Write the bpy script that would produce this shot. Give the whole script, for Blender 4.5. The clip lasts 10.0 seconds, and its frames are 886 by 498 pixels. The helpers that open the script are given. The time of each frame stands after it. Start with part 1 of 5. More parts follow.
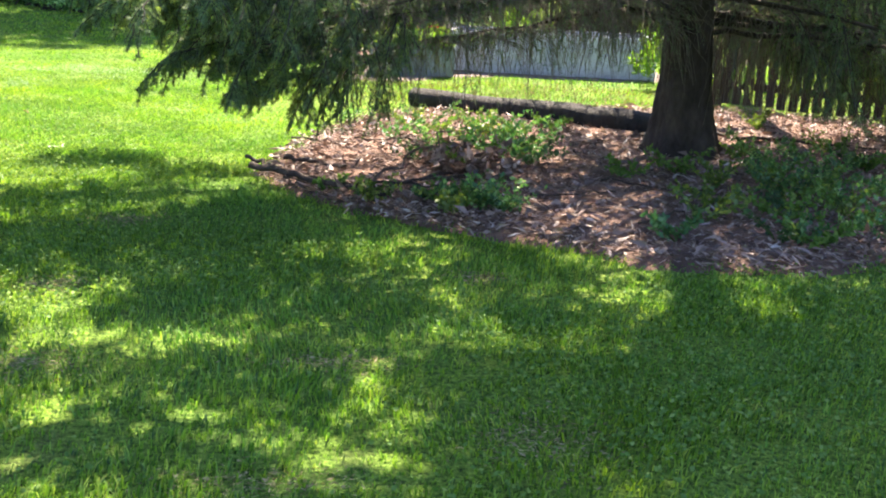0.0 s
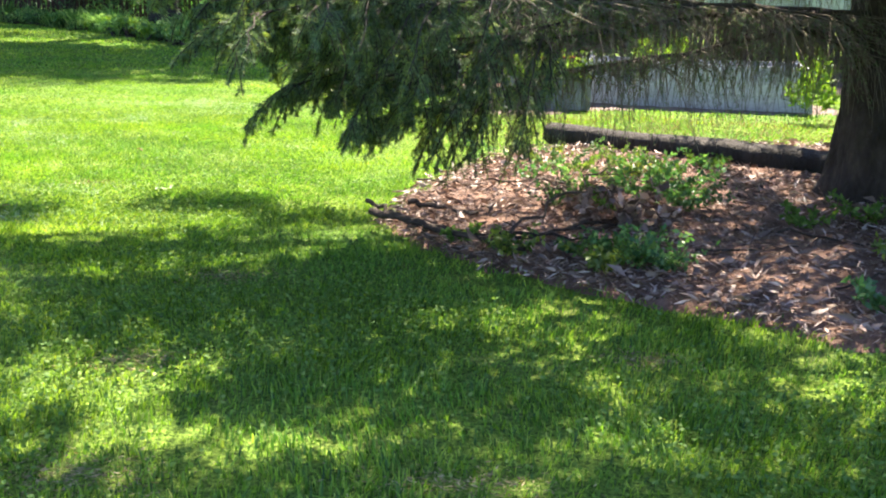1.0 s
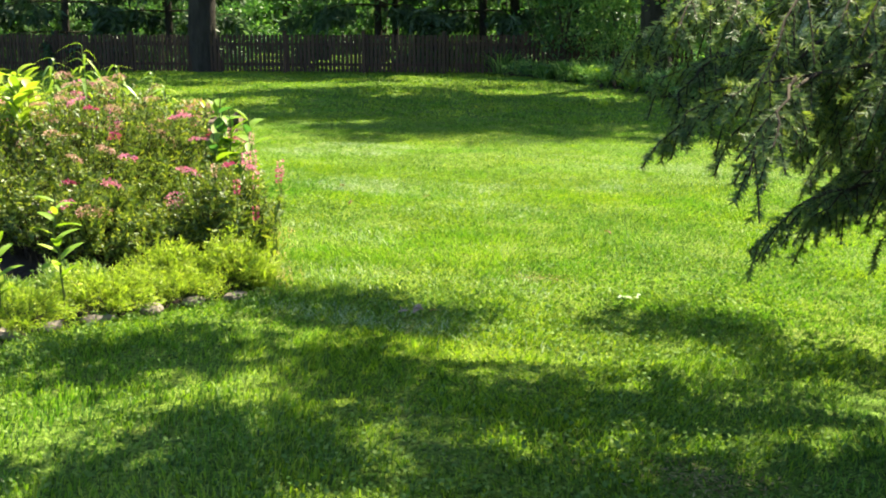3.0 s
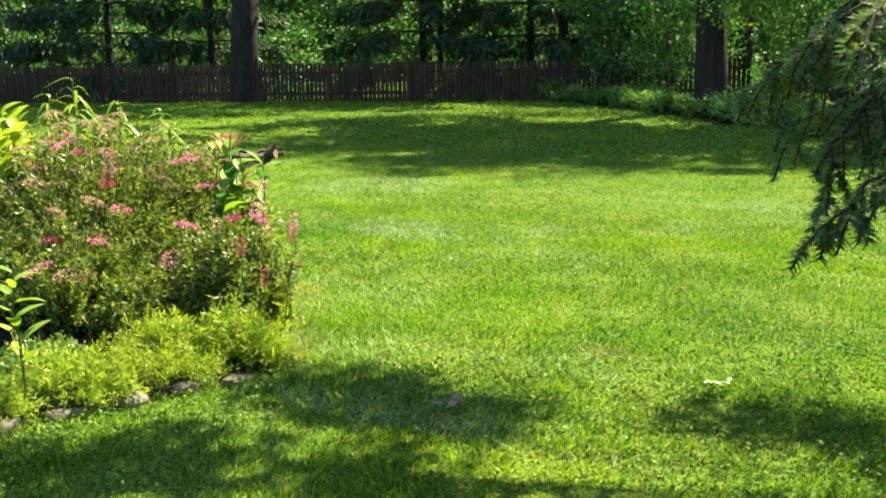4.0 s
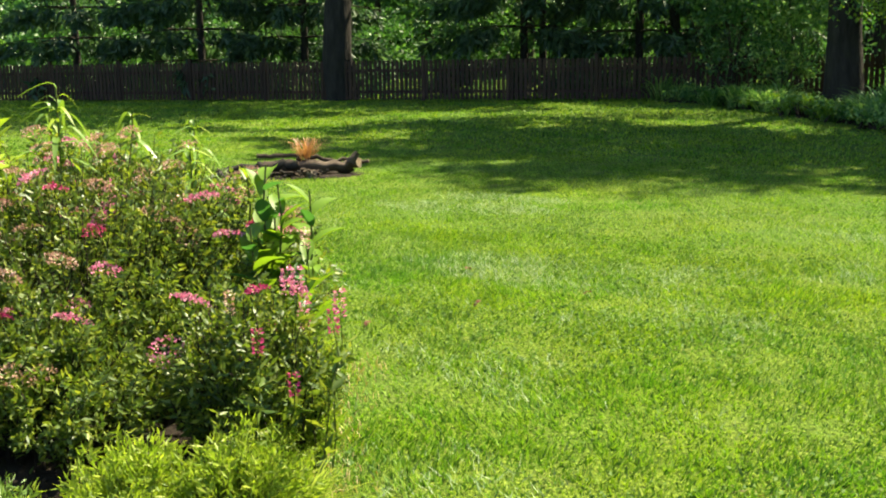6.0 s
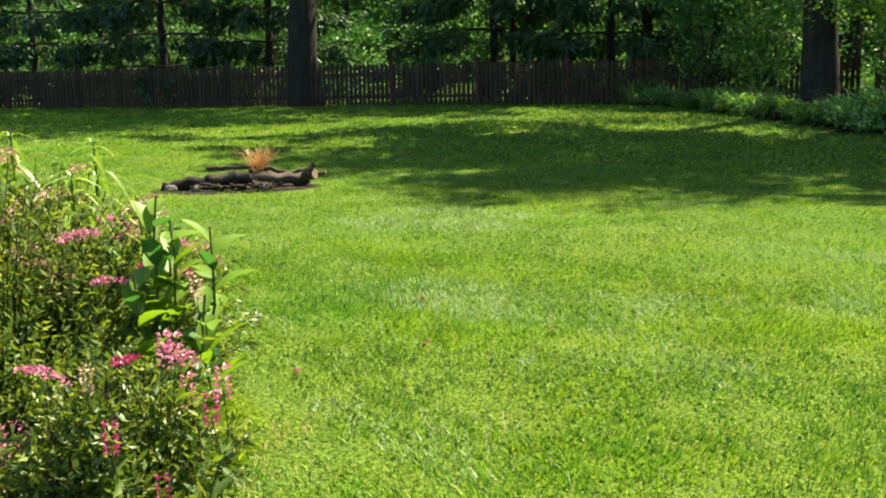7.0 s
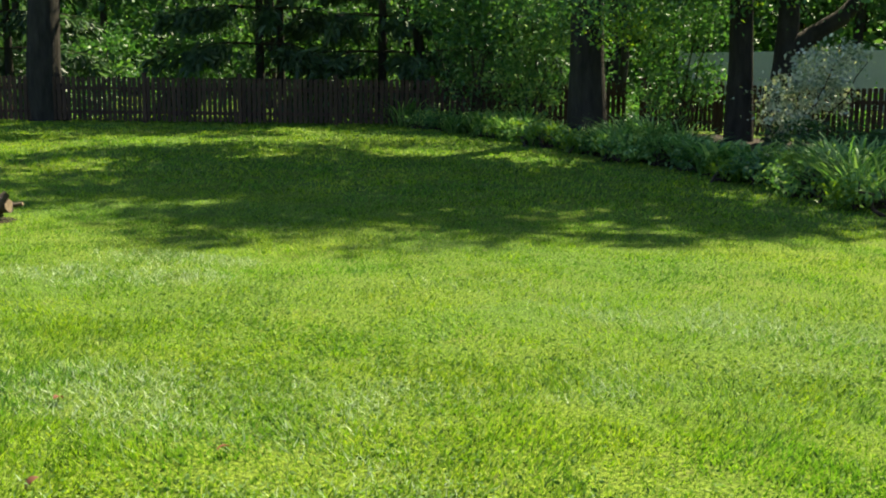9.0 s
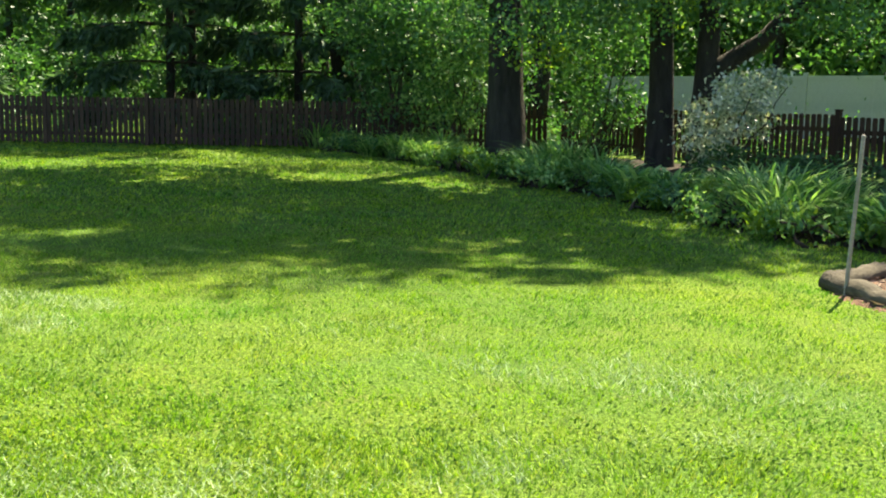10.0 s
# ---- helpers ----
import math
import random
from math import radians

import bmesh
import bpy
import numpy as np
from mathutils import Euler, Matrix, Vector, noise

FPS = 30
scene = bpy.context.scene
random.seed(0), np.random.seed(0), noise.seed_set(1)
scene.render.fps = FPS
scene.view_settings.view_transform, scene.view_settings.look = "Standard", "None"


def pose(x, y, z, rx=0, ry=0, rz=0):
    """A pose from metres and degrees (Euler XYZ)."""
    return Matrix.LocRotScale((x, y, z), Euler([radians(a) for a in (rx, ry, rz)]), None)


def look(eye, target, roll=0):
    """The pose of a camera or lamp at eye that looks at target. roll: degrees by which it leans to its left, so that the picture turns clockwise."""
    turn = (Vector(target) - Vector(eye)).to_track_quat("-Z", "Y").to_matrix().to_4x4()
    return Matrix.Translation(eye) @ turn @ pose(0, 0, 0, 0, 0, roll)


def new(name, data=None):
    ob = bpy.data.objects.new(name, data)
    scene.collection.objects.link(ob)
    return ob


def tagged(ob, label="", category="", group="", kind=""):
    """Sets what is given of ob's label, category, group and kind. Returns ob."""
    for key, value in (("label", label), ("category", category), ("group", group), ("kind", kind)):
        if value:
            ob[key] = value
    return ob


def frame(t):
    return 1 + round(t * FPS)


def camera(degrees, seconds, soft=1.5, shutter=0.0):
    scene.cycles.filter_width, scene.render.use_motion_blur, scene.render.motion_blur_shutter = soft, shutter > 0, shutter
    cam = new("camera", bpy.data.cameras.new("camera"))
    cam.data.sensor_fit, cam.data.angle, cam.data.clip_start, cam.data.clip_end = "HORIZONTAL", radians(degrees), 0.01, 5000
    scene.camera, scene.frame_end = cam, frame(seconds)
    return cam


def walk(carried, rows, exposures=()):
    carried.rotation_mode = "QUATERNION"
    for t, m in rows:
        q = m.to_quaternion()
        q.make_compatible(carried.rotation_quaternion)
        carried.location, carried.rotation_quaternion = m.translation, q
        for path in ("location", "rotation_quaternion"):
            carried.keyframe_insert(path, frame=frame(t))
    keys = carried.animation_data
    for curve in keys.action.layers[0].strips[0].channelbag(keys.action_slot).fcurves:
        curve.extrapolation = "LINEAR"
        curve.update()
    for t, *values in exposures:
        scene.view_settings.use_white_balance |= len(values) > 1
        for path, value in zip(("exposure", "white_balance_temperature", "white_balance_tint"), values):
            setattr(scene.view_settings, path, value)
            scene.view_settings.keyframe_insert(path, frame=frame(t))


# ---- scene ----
cam = camera(46.0, 10.0, soft=2.0)
PATH = [
    (0, (-0.519, -0.143, 1.441), (-0.335, 1.778, 0.917), 2.5),
    (0.5, (-0.507, 0.317, 1.418), (-0.444, 2.253, 0.919), 2.2),
    (1, (-0.577, 0.761, 1.359), (-0.628, 2.703, 0.886), 1.5),
    (1.5, (-0.685, 1.24, 1.293), (-1.016, 3.174, 0.906), 1.3),
    (2, (-0.81, 1.709, 1.319), (-1.426, 3.571, 0.928), 0.3),
    (2.5, (-0.97, 2.173, 1.34), (-1.722, 3.985, 0.95), 0.2),
    (3, (-1.052, 2.539, 1.361), (-1.967, 4.272, 0.963), 0.1),
    (3.2, (-1.141, 2.732, 1.372), (-2.073, 4.456, 0.976), -0.5),
    (4.3, (-1.667, 3.669, 1.371), (-2.69, 5.353, 1.028), -0.5),
    (4.5, (-1.799, 3.831, 1.343), (-2.834, 5.504, 0.986), -0.5),
    (5, (-2.055, 4.213, 1.35), (-3.129, 5.859, 0.985), -0.9),
    (5.5, (-2.273, 4.591, 1.374), (-3.412, 6.194, 1.012), -0.9),
    (5.7, (-2.345, 4.707, 1.377), (-3.5, 6.3, 1.021), -0.7),
    (6.8, (-2.681, 5.413, 1.418), (-3.813, 7.024, 1.066), -1.1),
    (7, (-2.743, 5.57, 1.4), (-3.859, 7.192, 1.051), -1.1),
    (7.5, (-2.893, 5.923, 1.406), (-3.945, 7.589, 1.066), -1.0),
    (8, (-2.961, 6.337, 1.377), (-3.967, 8.031, 1.032), -1.0),
    (8.5, (-2.987, 6.707, 1.414), (-3.892, 8.457, 1.072), -0.1),
    (9, (-3.06, 7.069, 1.41), (-3.82, 8.892, 1.092), 0.6),
    (9.5, (-3.077, 7.57, 1.409), (-3.78, 9.42, 1.118), 1.0),
    (10, (-3.091, 7.94, 1.408), (-3.728, 9.816, 1.133), 1.1),
]
walk(cam, [(t, look(e, g, r)) for t, e, g, r in PATH],
     exposures=[(0.0, 2.95, 5900, 26), (1.0, 2.86, 5930, 25), (1.5, 3.05, 6200, 24), (2.0, 2.66, 6400, 20), (2.5, 2.48, 6450, 15), (3.2, 2.28, 6500, 12), (4.3, 2.13, 6600, 10), (5.5, 1.89, 6600, 10),
                (7.0, 1.84, 6500, 10), (9.0, 1.74, 6500, 10), (9.5, 1.95, 6500, 10), (10.0, 2.26, 6500, 10)])

# ---- light ----
SUN_AZ, SUN_EL = 13.0, 57.0          # degrees from +y towards +x, and above the horizon
world = bpy.data.worlds.new("sky")
scene.world = world
world.use_nodes = True
wn = world.node_tree
sky = wn.nodes.new("ShaderNodeTexSky")
sky.sky_type, sky.sun_disc = "NISHITA", False
sky.sun_elevation, sky.sun_rotation = radians(SUN_EL), radians(SUN_AZ)
sky.air_density, sky.dust_density = 1.0, 0.6
wn.links.new(sky.outputs[0], wn.nodes["Background"].inputs[0])
wn.nodes["Background"].inputs[1].default_value = 0.064
sun_data = bpy.data.lights.new("sun", "SUN")
sun_data.energy, sun_data.angle, sun_data.color = 5.0, radians(0.53), (1.0, 0.865, 0.58)
sun_dir = Vector((math.sin(radians(SUN_AZ)) * math.cos(radians(SUN_EL)),
                  math.cos(radians(SUN_AZ)) * math.cos(radians(SUN_EL)), math.sin(radians(SUN_EL))))
new("sun", sun_data).matrix_world = look(sun_dir * 60, (0, 0, 0))

# ---- materials ----


def nodes_of(name):
    m = bpy.data.materials.new(name)
    m.use_nodes = True
    t = m.node_tree
    t.nodes.clear()
    return m, t, t.nodes.new("ShaderNodeOutputMaterial")


def ramp(t, source, stops):
    r = t.nodes.new("ShaderNodeValToRGB")
    while len(r.color_ramp.elements) < len(stops):
        r.color_ramp.elements.new(0.5)
    for e, (p, c) in zip(r.color_ramp.elements, stops):
        e.position, e.color = p, (*c, 1)
    t.links.new(source, r.inputs[0])
    return r.outputs[0]


def noise_out(t, scale, detail=4.0, rough=0.6, stretch=None):
    co = t.nodes.new("ShaderNodeTexCoord").outputs["Object"]
    if stretch:
        mp = t.nodes.new("ShaderNodeMapping")
        mp.inputs["Scale"].default_value = stretch
        t.links.new(co, mp.inputs[0])
        co = mp.outputs[0]
    n = t.nodes.new("ShaderNodeTexNoise")
    n.inputs["Scale"].default_value, n.inputs["Detail"].default_value = scale, detail
    n.inputs["Roughness"].default_value = rough
    t.links.new(co, n.inputs["Vector"])
    return n.outputs["Fac"]


def blend(t, fac, a, b, how="MIX"):
    x = t.nodes.new("ShaderNodeMix")
    x.data_type, x.blend_type = "RGBA", how
    if isinstance(fac, float):
        x.inputs[0].default_value = fac
    else:
        t.links.new(fac, x.inputs[0])
    for socket, v in ((x.inputs[6], a), (x.inputs[7], b)):
        if isinstance(v, tuple):
            socket.default_value = (*v, 1)
        else:
            t.links.new(v, socket)
    return x.outputs[2]


def solid(name, stops, scale=6.0, fine=60.0, rough=0.85, bump=0.4, depth=0.01, stretch=None, per_piece=0.0, spec=0.3):
    """A rough solid surface: two scales of noise, relief, and a shade of its own for each piece."""
    m, t, out = nodes_of(name)
    b = t.nodes.new("ShaderNodeBsdfPrincipled")
    n1, n2 = noise_out(t, scale, 5, 0.6, stretch), noise_out(t, fine, 4, 0.7, stretch)
    col = ramp(t, n1, stops)
    grain = ramp(t, n2, [(0.3, (0.55, 0.55, 0.55)), (0.7, (1.15, 1.15, 1.15))])
    col = blend(t, 0.7, col, grain, "MULTIPLY")
    if per_piece:
        info = t.nodes.new("ShaderNodeObjectInfo")
        lo, hi = 1 - per_piece, 1 + per_piece
        col = blend(t, 1.0, col, ramp(t, info.outputs["Random"], [(0, (lo, lo, lo)), (1, (hi, hi * .98, hi * .95))]), "MULTIPLY")
    t.links.new(col, b.inputs["Base Color"])
    b.inputs["Roughness"].default_value = rough
    b.inputs["Specular IOR Level"].default_value = spec
    bp = t.nodes.new("ShaderNodeBump")
    bp.inputs["Strength"].default_value, bp.inputs["Distance"].default_value = bump, depth
    t.links.new(n2, bp.inputs["Height"])
    t.links.new(bp.outputs[0], b.inputs["Normal"])
    t.links.new(b.outputs[0], out.inputs[0])
    return m


def leafy(name, stops, trans=0.42, gloss=0.06, rough=0.45, patch=0.0, patch_tint=(1.2, 1.1, 0.7), patch_scale=0.5, warm=(1.25, 1.2, 0.5)):
    """Thin leaves: diffuse and let-through light, a little gloss, a hue for each leaf, and broad patches."""
    m, t, out = nodes_of(name)
    geo = t.nodes.new("ShaderNodeNewGeometry")
    col = ramp(t, geo.outputs["Random Per Island"], stops)
    if patch:
        n = noise_out(t, patch_scale, 8, 0.72)
        col = blend(t, patch, col, blend(t, 1.0, col, ramp(t, n, [(0.40, (0.76, 0.92, 0.85)), (0.60, patch_tint)]), "MULTIPLY"))
    d = t.nodes.new("ShaderNodeBsdfDiffuse")
    tr = t.nodes.new("ShaderNodeBsdfTranslucent")
    gl = t.nodes.new("ShaderNodeBsdfGlossy")
    gl.inputs["Roughness"].default_value = rough
    gl.inputs["Color"].default_value = (0.9, 0.95, 1.0, 1)
    t.links.new(col, d.inputs[0])
    t.links.new(blend(t, 1.0, col, warm, "MULTIPLY"), tr.inputs[0])
    m1, m2 = t.nodes.new("ShaderNodeMixShader"), t.nodes.new("ShaderNodeMixShader")
    m1.inputs[0].default_value, m2.inputs[0].default_value = trans, gloss
    t.links.new(d.outputs[0], m1.inputs[1])
    t.links.new(tr.outputs[0], m1.inputs[2])
    t.links.new(m1.outputs[0], m2.inputs[1])
    t.links.new(gl.outputs[0], m2.inputs[2])
    t.links.new(m2.outputs[0], out.inputs[0])
    return m


GRASS = leafy("grass_blades", [(0, (0.022, 0.065, 0.012)), (0.40, (0.118, 0.245, 0.022)), (0.93, (0.256, 0.393, 0.035)), (1, (0.34, 0.40, 0.08))],
              0.42, 0.022, 0.55, patch=1.0, patch_tint=(1.28, 1.12, 0.7), patch_scale=0.55, warm=(1.05, 1.2, 0.6))
CLOVER = leafy("clover_leaves", [(0, (0.065, 0.15, 0.024)), (0.7, (0.125, 0.225, 0.046)), (1, (0.21, 0.31, 0.075))], 0.38, 0.012, 0.6)
NEEDLES = leafy("spruce_needles", [(0, (0.042, 0.088, 0.036)), (0.6, (0.098, 0.175, 0.070)), (1, (0.21, 0.29, 0.125))], 0.48, 0.03, 0.5, warm=(1.15, 1.15, 0.7))
CONIFER = leafy("conifer_needles", [(0, (0.030, 0.070, 0.036)), (0.7, (0.064, 0.130, 0.060)), (1, (0.12, 0.19, 0.085))], 0.42, 0.03, 0.5, warm=(1.0, 1.15, 0.7))
# the spruce needles again, paler: sunlight on the tips put into the colour
LIT_NEEDLES = leafy("lit_needles", [(0, (0.10, 0.18, 0.045)), (1, (0.24, 0.33, 0.09))], 0.5, 0.025, 0.5)
MAPLE = leafy("maple_leaves", [(0, (0.042, 0.115, 0.038)), (0.7, (0.082, 0.195, 0.062)), (1, (0.17, 0.29, 0.092))], 0.40, 0.03, 0.45, warm=(1.0, 1.25, 0.5))
DARK_LEAF = leafy("dark_leaves", [(0, (0.028, 0.068, 0.024)), (0.8, (0.056, 0.122, 0.036)), (1, (0.10, 0.19, 0.055))], 0.40, 0.025, 0.45, warm=(1.0, 1.2, 0.6))
# bright green leaves; on the maples they hold sunlight in the colour
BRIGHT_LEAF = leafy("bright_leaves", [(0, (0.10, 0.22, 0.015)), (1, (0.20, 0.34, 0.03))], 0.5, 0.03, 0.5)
SILVER_LEAF = leafy("silver_leaves", [(0, (0.10, 0.18, 0.10)), (0.45, (0.30, 0.38, 0.28)), (1, (0.70, 0.75, 0.68))], 0.35, 0.10)
BORDER_LEAF = leafy("border_leaves", [(0, (0.05, 0.14, 0.045)), (0.6, (0.16, 0.33, 0.085)), (1, (0.38, 0.54, 0.20))], 0.46, 0.025, 0.5, warm=(1.05, 1.15, 0.6))
STRAP = leafy("strap_leaves", [(0, (0.09, 0.19, 0.03)), (0.7, (0.17, 0.30, 0.05)), (1, (0.27, 0.40, 0.09))], 0.42, 0.05, 0.42)
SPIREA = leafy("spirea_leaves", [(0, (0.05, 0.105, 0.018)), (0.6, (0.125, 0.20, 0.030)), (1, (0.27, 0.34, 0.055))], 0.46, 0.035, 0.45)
LIME = leafy("lime_leaves", [(0, (0.17, 0.27, 0.03)), (0.6, (0.29, 0.40, 0.045)), (1, (0.42, 0.50, 0.07))], 0.46, 0.02, warm=(1.1, 1.2, 0.5))
STRAW = leafy("dry_straw", [(0, (0.35, 0.26, 0.11)), (1, (0.55, 0.46, 0.24))], 0.25, 0.05)
RUST_STRAW = leafy("rusty_straw", [(0, (0.30, 0.14, 0.06)), (1, (0.52, 0.30, 0.16))], 0.25, 0.05)
PETAL = leafy("pink_petals", [(0, (0.56, 0.13, 0.30)), (0.6, (0.68, 0.25, 0.42)), (1, (0.76, 0.42, 0.55))], 0.3, 0.03, warm=(1.1, 0.9, 0.9))
DEEP_PETAL = leafy("magenta_petals", [(0, (0.34, 0.03, 0.12)), (1, (0.55, 0.07, 0.24))], 0.3, 0.03, warm=(1.1, 0.9, 0.9))
FADED = leafy("faded_petals", [(0, (0.42, 0.24, 0.19)), (1, (0.60, 0.42, 0.36))], 0.25, 0.03, warm=(1.1, 0.95, 0.8))
RED_PETAL = leafy("red_petals", [(0, (0.55, 0.03, 0.02)), (1, (0.75, 0.10, 0.05))], 0.3, 0.03, warm=(1.1, 0.9, 0.9))
YELLOW_PETAL = leafy("yellow_petals", [(0, (0.75, 0.62, 0.03)), (1, (0.85, 0.75, 0.08))], 0.3, 0.03, warm=(1.1, 1.0, 0.8))
LITTER = leafy("leaf_litter", [(0, (0.06, 0.038, 0.029)), (0.5, (0.20, 0.138, 0.106)), (0.92, (0.36, 0.275, 0.225)), (1, (0.50, 0.44, 0.38))], 0.12, 0.04, 0.5, warm=(1.1, 0.9, 0.7))
DEAD_LEAF = leafy("fallen_leaves", [(0, (0.09, 0.038, 0.022)), (1, (0.17, 0.08, 0.045))], 0.2, 0.02, warm=(1.1, 0.9, 0.7))
THATCH = leafy("dry_thatch", [(0, (0.11, 0.09, 0.045)), (1, (0.34, 0.30, 0.16))], 0.2, 0.01, 0.6)
# pale weed leaves, and grass blades whose sheen is put into the colour
PALE_LEAF = leafy("pale_leaves_and_sheen", [(0, (0.17, 0.28, 0.13)), (1, (0.38, 0.49, 0.31))], 0.3, 0.03, 0.6)

# soil made darker than its brown, for the shade in the hollow under the bush
SOIL = solid("garden_soil", [(0.3, (0.014, 0.010, 0.007)), (0.7, (0.038, 0.027, 0.019))], 5, 70, 0.95, 0.9, 0.03)
MULCH = solid("needle_mulch", [(0.3, (0.065, 0.042, 0.030)), (0.55, (0.185, 0.110, 0.076)), (0.75, (0.31, 0.20, 0.145))], 4, 50, 0.95, 1.0, 0.03)
BARK = solid("spruce_bark", [(0.3, (0.025, 0.019, 0.015)), (0.7, (0.078, 0.060, 0.046))], 9, 30, 0.92, 1.0, 0.03, (1, 1, 0.5))
GREY_BARK = solid("grey_bark", [(0.3, (0.018, 0.017, 0.015)), (0.7, (0.046, 0.043, 0.037))], 7, 24, 0.92, 1.0, 0.04, (1, 1, 0.22))
DRY_TWIG = solid("dry_twigs", [(0.3, (0.10, 0.085, 0.06)), (0.7, (0.22, 0.19, 0.14))], 20, 80, 0.9, 0.3, 0.003)
TWIG = solid("twig_bark", [(0.3, (0.022, 0.017, 0.013)), (0.7, (0.062, 0.050, 0.039))], 14, 60, 0.9, 0.6, 0.005)
STEM = solid("green_stem", [(0.3, (0.06, 0.10, 0.02)), (0.7, (0.12, 0.15, 0.04))], 20, 80, 0.7, 0.3, 0.002)
LOGWOOD = solid("weathered_log", [(0.3, (0.035, 0.026, 0.019)), (0.55, (0.085, 0.065, 0.05)), (0.75, (0.20, 0.16, 0.125))], 5, 26, 0.88, 0.9, 0.02, (0.35, 1, 1))
PALE_LOG = solid("pale_mossy_log", [(0.3, (0.04, 0.036, 0.027)), (0.55, (0.090, 0.078, 0.060)), (0.75, (0.18, 0.16, 0.125))], 6, 30, 0.9, 1.0, 0.02, (0.35, 1, 1))
CUTWOOD = solid("cut_log_end", [(0.3, (0.20, 0.15, 0.10)), (0.7, (0.40, 0.31, 0.22))], 12, 60, 0.85, 0.6, 0.006)
CHAR = solid("charred_wood", [(0.35, (0.012, 0.011, 0.010)), (0.75, (0.06, 0.052, 0.045))], 8, 40, 0.9, 0.9, 0.015)
FENCE_WOOD = solid("stained_fence_wood", [(0.3, (0.032, 0.021, 0.016)), (0.7, (0.080, 0.050, 0.037))], 3, 40, 0.85, 0.5, 0.005, (1, 1, 0.15), 0.28)
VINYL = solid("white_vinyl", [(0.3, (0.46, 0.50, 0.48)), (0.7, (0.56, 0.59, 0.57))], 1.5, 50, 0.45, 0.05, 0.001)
STONE = solid("edging_stone", [(0.3, (0.11, 0.098, 0.085)), (0.7, (0.24, 0.215, 0.19))], 6, 40, 0.9, 0.8, 0.012, None, 0.2)
GRAVEL = solid("pale_gravel", [(0.3, (0.10, 0.078, 0.066)), (0.7, (0.20, 0.155, 0.135))], 4, 55, 0.95, 1.0, 0.02)
PLANTER = solid("grey_planter", [(0.3, (0.15, 0.17, 0.17)), (0.7, (0.24, 0.26, 0.26))], 4, 50, 0.8, 0.3, 0.004)
BOARD = solid("pale_grey_board", [(0.3, (0.38, 0.39, 0.45)), (0.7, (0.52, 0.53, 0.60))], 3, 40, 0.75, 0.3, 0.004, (0.3, 1, 1), 0.06)
# colour of the backdrop wall, darkened to stand for shade deep in the woods
WOOD_SHADE = solid("woods_shade_backdrop", [(0.3, (0.012, 0.030, 0.008)), (0.55, (0.03, 0.065, 0.015)), (0.75, (0.085, 0.13, 0.025))], 0.8, 6, 0.95, 1.0, 0.3, None, 0.0, 0.1)
POLE_METAL = solid("pale_pole", [(0.3, (0.26, 0.235, 0.22)), (0.7, (0.38, 0.35, 0.33))], 9, 60, 0.6, 0.2, 0.002)


def ground_material():
    m, t, out = nodes_of("lawn_ground")
    b = t.nodes.new("ShaderNodeBsdfPrincipled")
    broad, mid, fine = noise_out(t, 0.35, 5, 0.6), noise_out(t, 3.0, 5, 0.65), noise_out(t, 45, 4, 0.7)
    green = ramp(t, fine, [(0.36, (0.016, 0.036, 0.006)), (0.52, (0.090, 0.155, 0.020)), (0.66, (0.185, 0.275, 0.042))])
    green = blend(t, 0.7, green, ramp(t, broad, [(0.40, (0.74, 0.88, 1.0)), (0.60, (1.25, 1.12, 0.75))]), "MULTIPLY")
    thatch = ramp(t, fine, [(0.3, (0.08, 0.09, 0.03)), (0.7, (0.20, 0.20, 0.08))])
    col = blend(t, ramp(t, mid, [(0.55, (0, 0, 0)), (0.75, (0.5, 0.5, 0.5))]), green, thatch)
    t.links.new(col, b.inputs["Base Color"])
    b.inputs["Roughness"].default_value, b.inputs["Specular IOR Level"].default_value = 0.95, 0.1
    bp = t.nodes.new("ShaderNodeBump")
    bp.inputs["Strength"].default_value, bp.inputs["Distance"].default_value = 0.8, 0.03
    t.links.new(fine, bp.inputs["Height"])
    t.links.new(bp.outputs[0], b.inputs["Normal"])
    t.links.new(b.outputs[0], out.inputs[0])
    return m


LAWN = ground_material()

# ---- building helpers ----
R = np.random.default_rng(7)


def mesh_np(name, verts, faces, material, smooth=False):
    """A mesh from an array of points and one of faces with the same number of corners."""
    verts, faces = np.asarray(verts, np.float32), np.asarray(faces, np.int32)
    me = bpy.data.meshes.new(name)
    n, k = faces.shape
    me.vertices.add(len(verts))
    me.vertices.foreach_set("co", verts.ravel())
    me.loops.add(n * k)
    me.loops.foreach_set("vertex_index", faces.ravel())
    me.polygons.add(n)
    me.polygons.foreach_set("loop_start", np.arange(n, dtype=np.int32) * k)
    if smooth:
        me.polygons.foreach_set("use_smooth", np.ones(n, dtype=bool))
    me.update(calc_edges=True)
    me.materials.append(material)
    return me


def child(name, me, parent, label=""):
    ob = new(name, me)
    ob.parent = parent
    return tagged(ob, label)


def part(name, bm, material, parent, label=""):
    me = bpy.data.meshes.new(name)
    bm.to_mesh(me)
    bm.free()
    me.materials.append(material)
    return child(name, me, parent, label)


def thing(name, x, y, z, label, category, group="", kind="", turn=0.0):
    ob = new(name)
    ob.empty_display_size = 0.2
    ob.matrix_world = pose(x, y, z, 0, 0, turn)
    return tagged(ob, label, category, group, kind)


def rise(x, y):
    """The height of the ground, which climbs gently towards the back fence."""
    u = np.clip((-0.36 * np.asarray(x, float) + 0.93 * np.asarray(y, float) - 17.0) / 17.6, 0, 1)
    return 0.28 * u * u * (3 - 2 * u)


